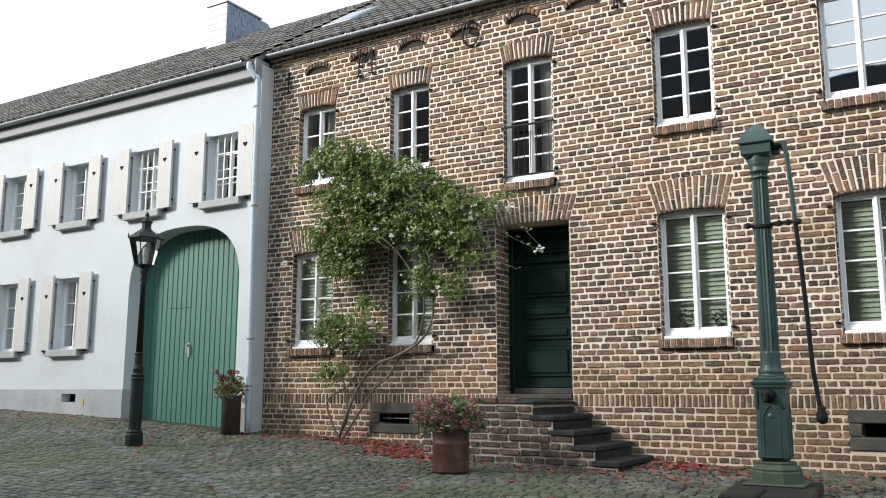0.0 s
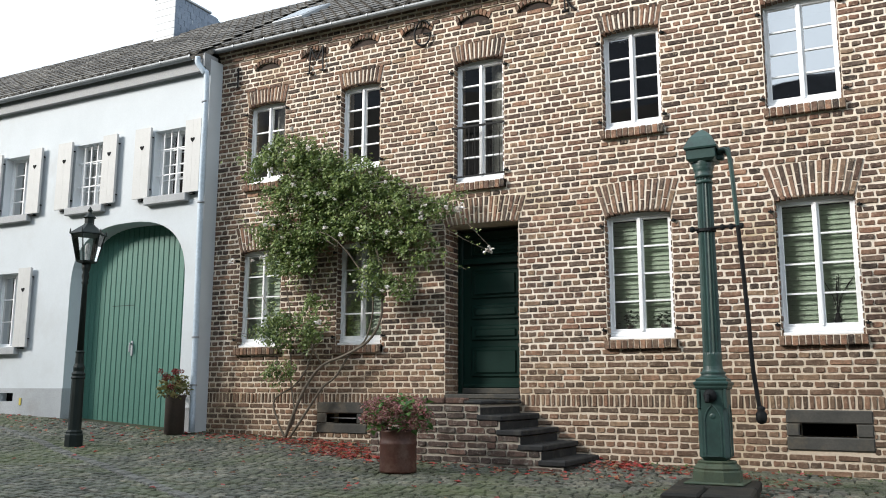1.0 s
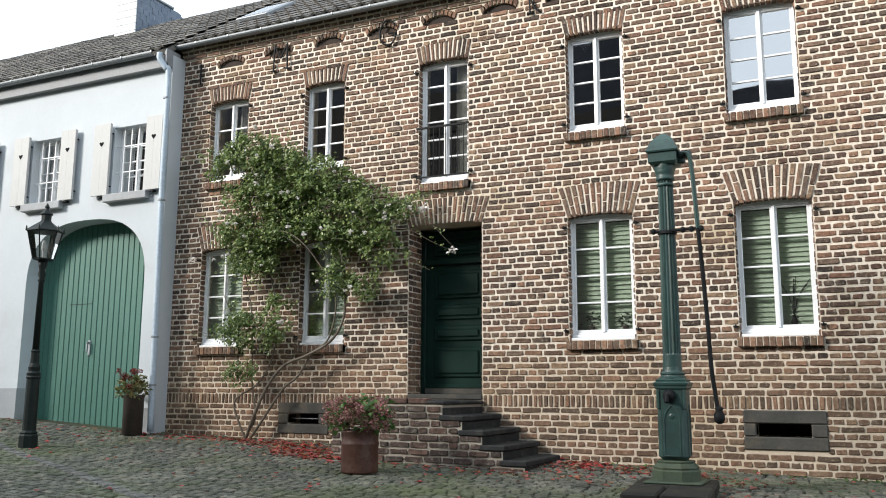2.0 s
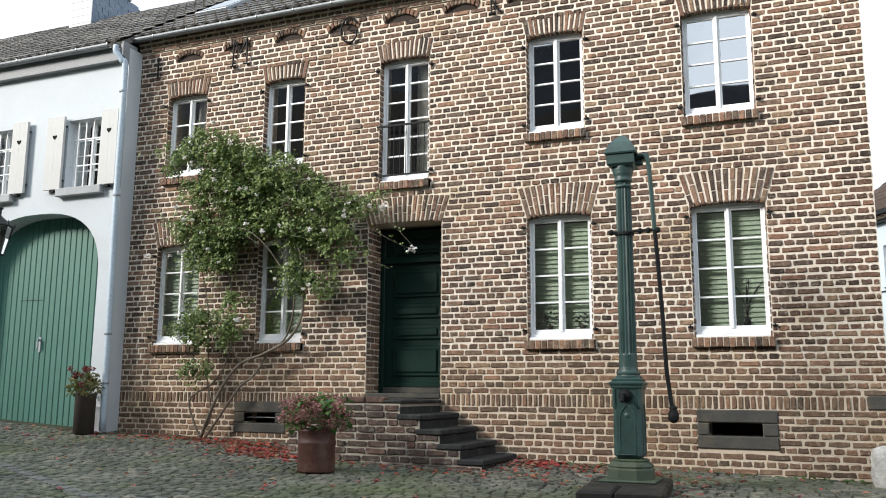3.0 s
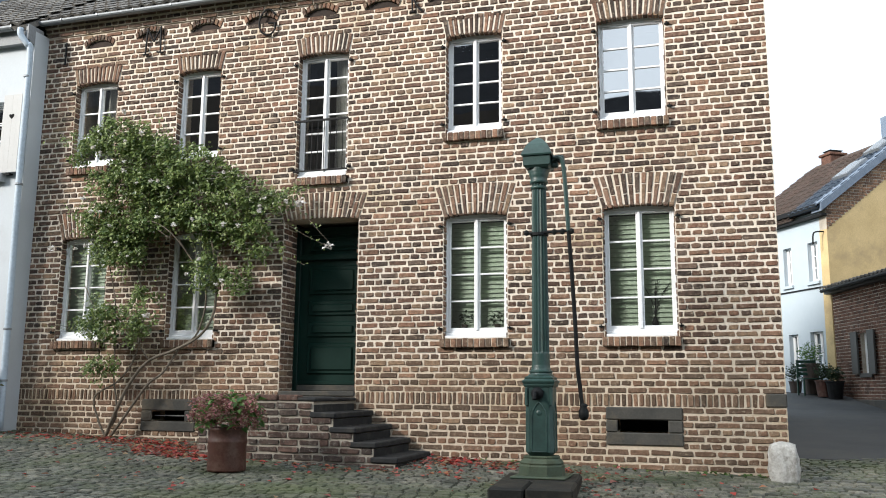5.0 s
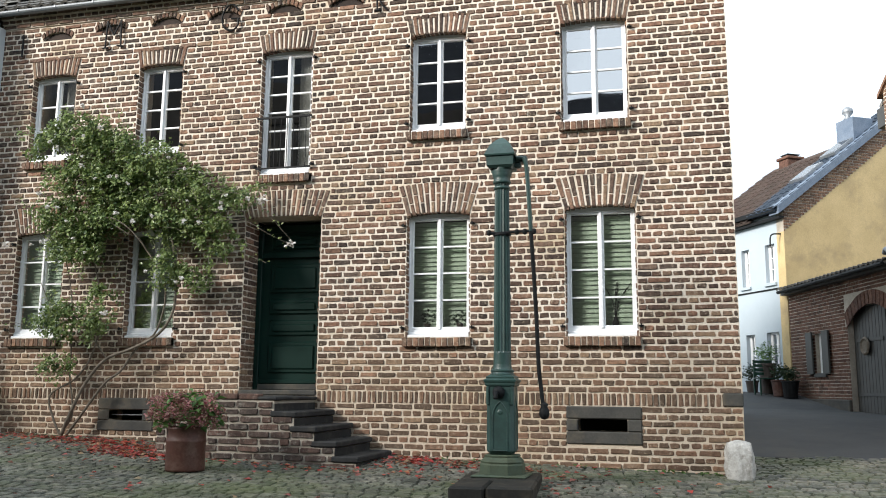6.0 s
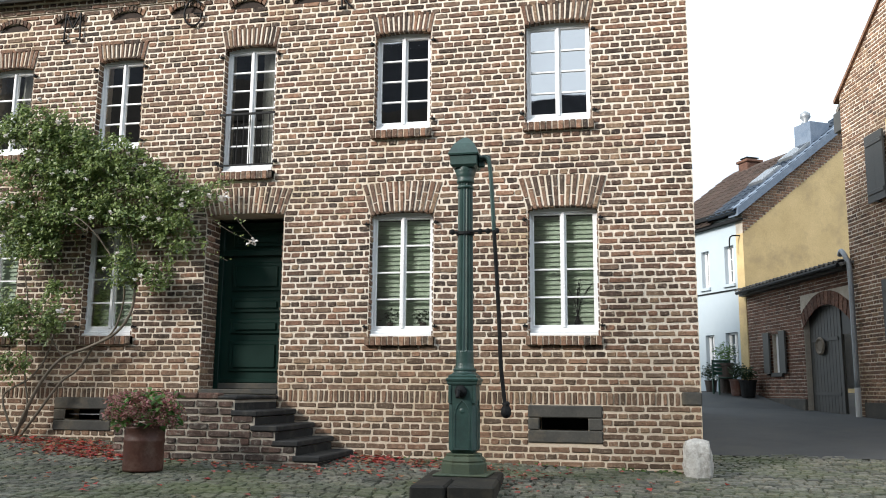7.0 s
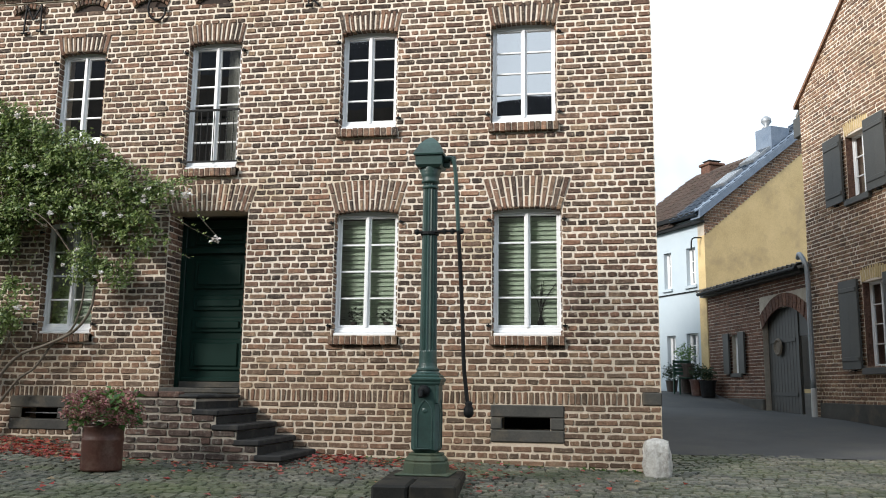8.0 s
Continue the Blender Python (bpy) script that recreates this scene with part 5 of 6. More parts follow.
part("slab", boxes((-0.37, 0.36, 0.012, 0.72, -0.2, PZ), bevel=0.02, m=MP), M_PUMPSTONE, base)
pump = thing("street_pump", (PX, PY, PZ), "tall green cast iron street pump with a long lever", "water pump")
q2 = math.sqrt(2)
part("base_flange", boxes((PX - 0.26, PX + 0.26, PY - 0.26, PY + 0.26, PZ, PZ + 0.022), bevel=0.008), M_PUMPBASE, pump)
part("pedestal", lathe([(0.225, PZ + 0.022), (0.222, PZ + 0.11), (0.21, PZ + 0.125), (0.215, PZ + 0.14), (0.195, PZ + 0.165), (0.176, PZ + 0.18), (0.18, PZ + 0.195), (0.158, PZ + 0.205)], PX, PY, 8, radians(22.5)), M_PUMPBASE, pump, "mossy stepped pedestal")
z0, z1 = PZ + 0.205, 0.93
part("shaft", boxes((PX - 0.132, PX + 0.132, PY - 0.132, PY + 0.132, z0, z1), bevel=0.034), M_PUMP, pump)
for turn in (0, 90, -90):
    mt = Matrix.Translation((PX, PY, 0)) @ Matrix.Rotation(radians(turn), 4, "Z")
    arch_o = [(-0.072, z0 + 0.04), (0.072, z0 + 0.04), (0.072, z0 + 0.36), (0.06, z0 + 0.42), (0.034, z0 + 0.465), (0.0, z0 + 0.5), (-0.034, z0 + 0.465), (-0.06, z0 + 0.42), (-0.072, z0 + 0.36)]
    fr_ = tube([mt @ Vector((u, -0.133, w)) for u, w in arch_o + arch_o[:1]], 0.008, 6)
    part("panel_moulding", fr_, M_PUMP, pump)
    part("trefoil", lathe([(0.012, -0.005), (0.028, 0.0), (0.012, 0.006)], 0, 0, 10, m=mt @ pose(0, -0.134, z0 + 0.4, 90)), M_PUMP, pump)
spout = part("lion_mask", lathe([(0.055, 0.0), (0.062, 0.02), (0.05, 0.045), (0.035, 0.06), (0.02, 0.065)], 0, 0, 14, m=Matrix.Translation((PX - 0.01, PY - 0.13, 0.84)) @ Matrix.Rotation(radians(90), 4, "X")), M_IRON, pump, "black cast spout mask", smooth=True)
part("spout", tube(smooth_line([(PX - 0.02, PY - 0.19, 0.84), (PX - 0.02, PY - 0.24, 0.83), (PX - 0.02, PY - 0.26, 0.78)], 5), 0.02, 10), M_IRON, pump, smooth=True)
for sx in (-1, 1):
    part("shaft_bracket", boxes((PX + sx * 0.118 - 0.016, PX + sx * 0.118 + 0.016, PY - 0.145, PY - 0.11, 0.72, 0.9), bevel=0.008), M_PUMP, pump)
part("cornice", lathe([(0.138 * q2, 0.9), (0.146 * q2, 0.915), (0.146 * q2, 0.93), (0.156 * q2, 0.945), (0.158 * q2, 0.96), (0.135 * q2, 0.975), (0.138 * q2, 0.99), (0.105 * q2, 1.01)], PX, PY, 4, radians(45)), M_PUMP, pump)
part("column_base", lathe([(0.12, 0.985), (0.124, 0.995), (0.124, 1.015), (0.113, 1.022), (0.108, 1.034), (0.115, 1.042), (0.115, 1.056), (0.1, 1.062), (0.093, 1.08), (0.088, 1.11), (0.087, 1.16)], PX, PY, 32), M_PUMP, pump)
# fluted column
bm = bmesh.new()
rings = []
nf = 64
for zz, r in ((1.15, 0.087), (1.22, 0.086), (1.24, 0.086), (2.4, 0.078), (2.9, 0.074), (2.93, 0.074)):
    flute = 0.0 if zz < 1.23 or zz > 2.91 else 1.0
    rings.append([bm.verts.new((PX + (r - flute * 0.011 * (0.5 - 0.5 * math.cos(16 * a))) * math.cos(a), PY + (r - flute * 0.011 * (0.5 - 0.5 * math.cos(16 * a))) * math.sin(a), zz)) for a in (2 * math.pi * i / nf for i in range(nf))])
for ra, rb in zip(rings, rings[1:]):
    for i in range(nf):
        bm.faces.new((ra[i], ra[(i + 1) % nf], rb[(i + 1) % nf], rb[i]))
part("fluted_column", bm, M_PUMP, pump)
part("astragal", lathe([(0.07, 2.86), (0.083, 2.865), (0.085, 2.878), (0.083, 2.89), (0.07, 2.895)], PX, PY, 20), M_PUMP, pump, smooth=True)
part("collar", lathe([(0.08, 2.385), (0.092, 2.39), (0.092, 2.415), (0.08, 2.42)], PX, PY, 20), M_IRON, pump)
part("capital", lathe([(0.078, 2.92), (0.09, 2.925), (0.092, 2.945), (0.084, 2.955), (0.088, 2.99), (0.1, 3.02), (0.096, 3.03), (0.112, 3.05), (0.103, 3.06), (0.118, 3.075)], PX, PY, 20), M_PUMP, pump, smooth=True)
part("cap_box", lathe([(0.11 * q2, 3.07), (0.135 * q2, 3.095), (0.135 * q2, 3.19)], PX, PY, 4, radians(45)), M_PUMP, pump)
part("cap_roof", lathe([(0.15 * q2, 3.19), (0.155 * q2, 3.205), (0.15 * q2, 3.215), (0.135 * q2, 3.25), (0.1 * q2, 3.32), (0.055 * q2, 3.37), (0.02 * q2, 3.4), (0.004, 3.41)], PX, PY, 4, radians(45)), M_PUMP, pump, "pointed green iron cap")
part("lever_bracket", boxes((PX + 0.13, PX + 0.26, PY - 0.045, PY + 0.045, 3.14, 3.2), (PX + 0.13, PX + 0.2, PY - 0.03, PY + 0.03, 3.08, 3.14), bevel=0.012), M_PUMP, pump)
part("pivot", lathe([(0.032, -0.06), (0.032, 0.06)], 0, 0, 12, m=pose(PX + 0.21, PY, 3.17, 90)), M_IRON, pump)
part("lever_strap", tube(smooth_line([(PX + 0.16, PY - 0.06, 3.17), (PX + 0.23, PY - 0.06, 3.16), (PX + 0.262, PY - 0.06, 3.05), (PX + 0.285, PY - 0.06, 2.7), (PX + 0.3, PY - 0.06, 2.42)], 5), 0.022, 8), M_PUMP, pump, "flat green lever strap")
part("lever", tube(smooth_line([(PX + 0.3, PY - 0.06, 2.42), (PX + 0.325, PY - 0.06, 2.0), (PX + 0.35, PY - 0.06, 1.5), (PX + 0.365, PY - 0.06, 1.1), (PX + 0.385, PY - 0.06, 0.9), (PX + 0.405, PY - 0.06, 0.72)], 5), 0.021, 8), M_IRON, pump, "long black iron lever")
part("lever_weight", lathe([(0.02, 0.75), (0.042, 0.73), (0.03, 0.71), (0.048, 0.68), (0.05, 0.63), (0.035, 0.6), (0.01, 0.59)], PX + 0.415, PY - 0.06, 14), M_IRON, pump, "heavy black iron grip", smooth=True)
part("guide_bar", tube([(PX - 0.12, PY - 0.06, 2.41), (PX + 0.33, PY - 0.06, 2.42)], 0.013, 8), M_IRON, pump)
for xx in (PX - 0.12, PX + 0.16, PX + 0.24, PX + 0.33):
    part("guide_knob", lathe([(0.005, 2.385), (0.022, 2.395), (0.026, 2.415), (0.022, 2.435), (0.005, 2.445)], xx, PY - 0.06, 10), M_IRON, pump)

# ---- gas lantern ----
LX, LY = -8.89, 7.75
LZ = height(LX, LY)
lamp = thing("street_lamp", (LX, LY, LZ), "slender dark cast iron street lantern with glass panes", "street lamp")
part("foot", lathe([(0.115, LZ - 0.02), (0.115, LZ + 0.15), (0.1, LZ + 0.17), (0.105, LZ + 0.19), (0.085, LZ + 0.215)], LX, LY, 8, radians(22.5)), M_LAMP, lamp)
part("lower_shaft", lathe([(0.082, LZ + 0.21), (0.078, LZ + 0.85), (0.09, LZ + 0.87), (0.078, LZ + 0.89), (0.085, LZ + 0.92), (0.065, LZ + 0.95), (0.072, LZ + 1.0), (0.055, LZ + 1.05), (0.05, LZ + 1.18), (0.058, LZ + 1.2), (0.04, LZ + 1.22)], LX, LY, 12), M_LAMP, lamp, smooth=False)
part("upper_shaft", lathe([(0.042, LZ + 1.22), (0.032, LZ + 2.08), (0.045, LZ + 2.1), (0.034, LZ + 2.13), (0.048, LZ + 2.18), (0.036, LZ + 2.24), (0.05, LZ + 2.28), (0.06, LZ + 2.36)], LX, LY, 14), M_LAMP, lamp, smooth=True)
ca_, cb_ = LZ + 2.38, LZ + 2.74
part("cradle", lathe([(0.04, ca_ - 0.03), (0.125, ca_ - 0.01), (0.13, ca_ + 0.008)], LX, LY, 6), M_LAMP, lamp)
for k in range(6):
    a = math.pi / 3 * k
    part("corner_bar", tube([(LX + 0.125 * math.cos(a), LY + 0.125 * math.sin(a), ca_), (LX + 0.21 * math.cos(a), LY + 0.21 * math.sin(a), cb_)], 0.008, 6), M_LAMP, lamp)
    a2 = a + math.pi / 3
    bp = ([Vector(v) for v in ((LX + 0.122 * math.cos(a), LY + 0.122 * math.sin(a), ca_), (LX + 0.122 * math.cos(a2), LY + 0.122 * math.sin(a2), ca_), (LX + 0.207 * math.cos(a2), LY + 0.207 * math.sin(a2), cb_), (LX + 0.207 * math.cos(a), LY + 0.207 * math.sin(a), cb_))], [(0, 1, 2, 3)])
    part("pane", bp, M_CLEAR, lamp).visible_shadow = False
    part("roof_spike", lathe([(0.014, cb_), (0.008, cb_ + 0.05), (0.002, cb_ + 0.07)], LX + 0.225 * math.cos(a), LY + 0.225 * math.sin(a), 6), M_LAMP, lamp)
part("roof", lathe([(0.22, cb_ - 0.01), (0.235, cb_), (0.225, cb_ + 0.015), (0.13, cb_ + 0.09), (0.075, cb_ + 0.13), (0.06, cb_ + 0.15), (0.062, cb_ + 0.22), (0.085, cb_ + 0.23), (0.07, cb_ + 0.25), (0.03, cb_ + 0.29), (0.02, cb_ + 0.31), (0.032, cb_ + 0.33), (0.005, cb_ + 0.38)], LX, LY, 6), M_LAMP, lamp)
part("burner", lathe([(0.02, ca_), (0.02, ca_ + 0.1), (0.035, ca_ + 0.14), (0.03, ca_ + 0.22), (0.01, ca_ + 0.25)], LX, LY, 10), M_BOARD, lamp)


# ---- leaves ----
def leaf(verts, faces, c, size, r, flat=False, width=0.6):
    """One folded leaf of four triangles."""
    if flat:
        turn = Euler((r.uniform(-0.35, 0.35), r.uniform(-0.35, 0.35), r.uniform(0, 6.28))).to_matrix()
    else:
        turn = Euler((r.uniform(-1.0, 1.0), r.uniform(-0.8, 0.8), r.uniform(0, 6.28))).to_matrix()
    n = len(verts)
    w = size * width / 2
    for p in ((0, 0, 0), (size * 0.45, w, size * 0.12), (size, 0, -size * 0.1), (size * 0.45, -w, size * 0.12), (size * 0.5, 0, 0)):
        verts.append(Vector(c) + turn @ Vector(p))
    faces += [(n, n + 3, n + 4), (n + 3, n + 2, n + 4), (n + 2, n + 1, n + 4), (n + 1, n, n + 4)]


def bloom(name, c, size, material, parent, r, petals=12, near=0.1, far=0.45, petal=0.55):
    v, f = [], []
    for k in range(petals):
        d = Vector((r.gauss(0, 1), r.gauss(0, 1) - 0.3, r.gauss(0, 1))).normalized() * size * r.uniform(near, far)
        leaf(v, f, Vector(c) + d, size * petal, r, width=0.9)
    return part(name, (v, f), material, parent)


# climbing rose: bare stems at the foot, a loose leafy mass above
rose = thing("climbing_rose", (-7.15, 9.85, 0.2), "climbing rose with small white flowers trained up the brick wall", "climbing rose")
rr = random.Random(11)
STEMS = [
    ([(-7.17, 9.86, 0.2), (-7.0, 9.78, 0.5), (-6.75, 9.74, 0.9), (-6.5, 9.72, 1.22), (-6.1, 9.72, 1.33), (-5.72, 9.72, 1.5), (-5.55, 9.7, 1.85), (-5.5, 9.7, 2.3), (-5.6, 9.65, 2.9), (-5.9, 9.6, 3.4)], 0.019),
    ([(-7.13, 9.87, 0.2), (-6.88, 9.82, 0.5), (-6.58, 9.8, 0.88), (-6.32, 9.8, 1.08), (-6.05, 9.78, 1.35), (-5.8, 9.78, 1.6), (-5.75, 9.75, 2.2), (-6.1, 9.7, 2.8)], 0.015),
    ([(-7.2, 9.87, 0.22), (-7.3, 9.84, 0.45), (-7.32, 9.82, 0.72), (-6.98, 9.8, 0.98), (-6.7, 9.8, 1.3), (-6.6, 9.75, 1.9), (-6.75, 9.7, 2.6), (-6.9, 9.65, 3.4)], 0.012),
    ([(-7.16, 9.85, 0.22), (-7.02, 9.82, 0.45), (-6.98, 9.8, 0.7), (-7.06, 9.8, 0.95), (-7.05, 9.8, 1.4), (-7.1, 9.78, 2.1), (-7.3, 9.7, 3.0)], 0.011),
    ([(-6.9, 9.62, 2.9), (-6.5, 9.5, 3.02), (-6.15, 9.48, 2.9), (-5.9, 9.55, 2.6)], 0.009),
    ([(-6.8, 9.62, 2.85), (-6.45, 9.5, 2.95), (-6.1, 9.5, 2.8)], 0.008),
    ([(-5.2, 9.6, 3.2), (-4.7, 9.5, 3.25), (-4.3, 9.45, 3.1), (-3.95, 9.42, 2.75), (-3.82, 9.42, 2.6)], 0.003),
    ([(-4.9, 9.55, 2.95), (-4.45, 9.45, 2.9), (-4.1, 9.42, 2.72), (-3.85, 9.42, 2.58)], 0.0025),
    ([(-7.0, 9.8, 1.4), (-7.3, 9.75, 1.75), (-7.5, 9.7, 2.2)], 0.007),
    ([(-6.5, 9.72, 1.25), (-6.9, 9.7, 1.7), (-7.3, 9.7, 1.9)], 0.007),
]
for pts, rad in STEMS:
    wob = [Vector(p) + Vector((rr.uniform(-0.035, 0.035), rr.uniform(-0.01, 0.01), rr.uniform(-0.03, 0.03))) for p in pts]
    part("stem", tube(smooth_line(wob, 5), rad * 1.3, 7, taper=0.5), M_STEM, rose, smooth=True)
CLUMPS = [  # x, z, half width, half height
    (-7.18, 4.21, 0.53, 0.29), (-6.6, 4.04, 0.45, 0.29), (-6.04, 3.74, 0.48, 0.28), (-5.57, 3.47, 0.36, 0.32), (-5.06, 3.24, 0.4, 0.22),
    (-4.62, 3.24, 0.33, 0.15), (-6.98, 3.61, 0.57, 0.29), (-6.42, 3.5, 0.5, 0.28), (-7.3, 3.11, 0.41, 0.24), (-6.79, 3.02, 0.51, 0.28),
    (-6.19, 3.12, 0.43, 0.23), (-5.55, 2.93, 0.36, 0.27), (-5.05, 2.85, 0.29, 0.22), (-6.94, 2.57, 0.45, 0.23), (-7.12, 2.77, 0.34, 0.19),
    (-5.59, 2.32, 0.31, 0.26), (-5.14, 2.21, 0.22, 0.17), (-7.18, 1.67, 0.34, 0.32), (-6.68, 1.7, 0.33, 0.22), (-7.21, 1.13, 0.23, 0.18),
    (-6.58, 2.1, 0.27, 0.18), (-4.76, 2.53, 0.24, 0.19), (-7.65, 4.11, 0.24, 0.25),
]


def rose_leaf(verts, faces, c, size, r):
    """A folded leaflet that turns its face to the light."""
    n = Vector((-0.25 + r.gauss(0, 0.55), -0.65 + r.gauss(0, 0.45), 0.6 + r.gauss(0, 0.5))).normalized()
    turn = n.to_track_quat("Z", "Y").to_matrix() @ Matrix.Rotation(r.uniform(0, 6.28), 3, "Z")
    k = len(verts)
    w = size * 0.3
    for p in ((0, 0, 0), (size * 0.4, w, size * 0.07), (size * 0.8, w * 0.7, size * 0.02), (size, 0, -size * 0.12), (size * 0.8, -w * 0.7, size * 0.02), (size * 0.4, -w, size * 0.07), (size * 0.5, 0, -size * 0.02)):
        verts.append(Vector(c) + turn @ Vector(p))
    faces += [(k + i, k + i + 1, k + 6) for i in range(5)] + [(k + 5, k, k + 6)]


def spray(verts, faces, p, d, length, r):
    """An arching twig with leaflets in pairs along it."""
    side = d.cross(Vector((0, -1, 0.2))).normalized()
    n = max(3, int(length / 0.028))
    for i in range(n):
        q = p + d * (length * (i + 1) / n) + Vector((0, -0.02, -0.25 * length)) * (i / n) ** 2
        for sgn in (-1, 1):
            rose_leaf(verts, faces, q + side * sgn * r.uniform(0.008, 0.03), r.uniform(0.034, 0.062), r)


THIN = {5: 0.55, 15: 0.7, 16: 0.6, 17: 0.8, 18: 0.65, 19: 0.7, 20: 0.35, 21: 0.4, 22: 0.6, 13: 0.75}
for ci, (cx, cz, rx, rz) in enumerate(CLUMPS):
    v, f = [], []
    # tufts of sprays round a few knots, so that the mass breaks into lumps with gaps between
    knots = []
    for _ in range(max(5, int(66 * rx * rz * THIN.get(ci, 1.0) / 0.13))):
        while True:
            u = Vector((rr.uniform(-1.1, 1.1), rr.uniform(-1, 1), rr.uniform(-1.1, 1.1)))
            if u.length < rr.uniform(0.7, 1.15):
                break
        knots.append(Vector((cx + u.x * rx, 9.66 + u.y * 0.2, cz + u.z * rz)))
    for kp in knots:
        for _ in range(rr.randint(3, 5)):
            d = Vector((rr.gauss(0, 1), rr.gauss(-0.5, 0.6), rr.gauss(0.35, 0.9))).normalized()
            spray(v, f, kp, d, rr.uniform(0.07, 0.17), rr)
    part("foliage", (v, f), M_LEAF, rose, kind="stuff")
v, f = [], []
for k in range(64):
    cx, cz, rx, rz = CLUMPS[k % len(CLUMPS)]
    a = rr.uniform(-0.4, 3.5)
    p0 = Vector((cx + rx * 0.9 * math.cos(a), 9.55 + rr.uniform(-0.1, 0.1), cz + rz * 0.9 * math.sin(a)))
    d = Vector((math.cos(a) + rr.gauss(0, 0.4), rr.gauss(-0.1, 0.3), math.sin(a) + 0.3 + rr.gauss(0, 0.4))).normalized()
    ln = rr.uniform(0.15, 0.38)
    p1 = p0 + d * ln + Vector((0, -0.02, -0.06))
    part("shoot", tube([p0, (p0 + p1) / 2 + Vector((0, 0, 0.02)), p1], 0.003, 4), M_STEM, rose)
    for s_ in range(9):
        rose_leaf(v, f, p0.lerp(p1, s_ / 8) + Vector((rr.gauss(0, 0.02), rr.gauss(0, 0.02), rr.gauss(0, 0.02))), rr.uniform(0.03, 0.05), rr)
# the thin trailing shoots over the doorway
for pts in ([(-4.7, 9.5, 3.25), (-4.3, 9.45, 3.12), (-3.95, 9.42, 2.8)], [(-4.6, 9.5, 3.3), (-4.2, 9.45, 3.32)], [(-4.9, 9.55, 2.95), (-4.45, 9.45, 2.9), (-4.1, 9.42, 2.72), (-3.85, 9.42, 2.58)]):
    line = smooth_line(pts, 14)
    for q in line:
        if rr.random() < 0.75:
            rose_leaf(v, f, q + Vector((rr.gauss(0, 0.018), rr.gauss(0, 0.015), rr.gauss(0, 0.018))), rr.uniform(0.028, 0.05), rr)
part("shoot_leaves", (v, f), M_LEAF, rose, kind="stuff")
for k in range(36):
    cx, cz, rx, rz = CLUMPS[k % 17]
    bloom("flower", (cx + rr.uniform(-1, 1) * rx, 9.34 + rr.uniform(-0.03, 0.06), cz + rr.uniform(-1, 1) * rz), rr.uniform(0.05, 0.08), M_BLOOM, rose, rr, 22, 0.0, 0.28, 0.45)
for x_, z_ in ((-4.26, 3.12), (-3.84, 2.58), (-4.22, 3.16), (-7.9, 2.7), (-6.35, 1.78)):
    bloom("flower", (x_, 9.42, z_), 0.09, M_BLOOM, rose, rr, 16)


# ---- flower pots ----
def ground_of(x, y):
    return height(x, y) + 0.008


tx, ty = -4.24, 7.98
tz = ground_of(tx, ty)
pot = thing("flower_pot", (tx, ty, tz), "tall rusty red stoneware pot of faded pink hydrangeas", "flower pot", "flower pots")
part("pot", lathe([(0.19, tz), (0.195, tz + 0.02), (0.193, tz + 0.27), (0.2, tz + 0.285), (0.2, tz + 0.305), (0.193, tz + 0.32), (0.194, tz + 0.4), (0.203, tz + 0.415), (0.2, tz + 0.435), (0.18, tz + 0.435), (0.178, tz + 0.4)], tx, ty, 32), M_TERRA, pot, smooth=True)
part("soil", lathe([(0.178, tz + 0.39), (0.178, tz + 0.4)], tx, ty, 20), M_SOIL, pot)
v, f = [], []
for k in range(300):
    a = rr.uniform(0, 6.28)
    rad = 0.34 * math.sqrt(rr.random())
    leaf(v, f, (tx + rad * math.cos(a), ty + rad * math.sin(a), tz + 0.46 + rr.uniform(-0.05, 0.24) + 0.12 * (1 - rad / 0.34)), rr.uniform(0.06, 0.12), rr)
part("foliage", (v, f), M_HYDLEAF, pot, kind="stuff")
for k in range(46):
    a = rr.uniform(0, 6.28)
    rad = 0.36 * math.sqrt(rr.uniform(0.1, 1))
    bloom("flower_head", (tx + rad * math.cos(a), ty + rad * math.sin(a) - 0.04, tz + 0.54 + rr.uniform(-0.08, 0.2)), rr.uniform(0.11, 0.15), M_HYDBLOOM, pot, rr, 80, 0.3, 0.48, 0.22)

ux, uy = -8.86, 9.45
uz = ground_of(ux, uy)
pot2 = thing("flower_pot", (ux, uy, uz), "dark brown clay pipe pot of yellowing plants with red flowers", "flower pot", "flower pots")
part("pot", lathe([(0.14, uz), (0.142, uz + 0.52), (0.155, uz + 0.53), (0.157, uz + 0.56), (0.135, uz + 0.56), (0.13, uz + 0.5)], ux, uy, 28), M_BROWNPOT, pot2, smooth=True)
v, f = [], []
for k in range(260):
    a = rr.uniform(0, 6.28)
    rad = 0.24 * math.sqrt(rr.random())
    leaf(v, f, (ux + rad * math.cos(a), uy + rad * math.sin(a) * 0.8 - 0.03, uz + 0.56 + rr.uniform(-0.02, 0.34) * (1 - 0.4 * rad / 0.24)), rr.uniform(0.06, 0.11), rr)
part("foliage", (v, f), M_CANLEAF, pot2, kind="stuff")
for k in range(13):
    a = rr.uniform(0, 6.28)
    rad = 0.22 * math.sqrt(rr.random())
    bloom("flower_head", (ux + rad * math.cos(a), uy + rad * math.sin(a) * 0.8 - 0.06, uz + 0.6 + rr.uniform(0.0, 0.36)), rr.uniform(0.08, 0.12), M_CANBLOOM, pot2, rr, 40, 0.2, 0.45, 0.28)

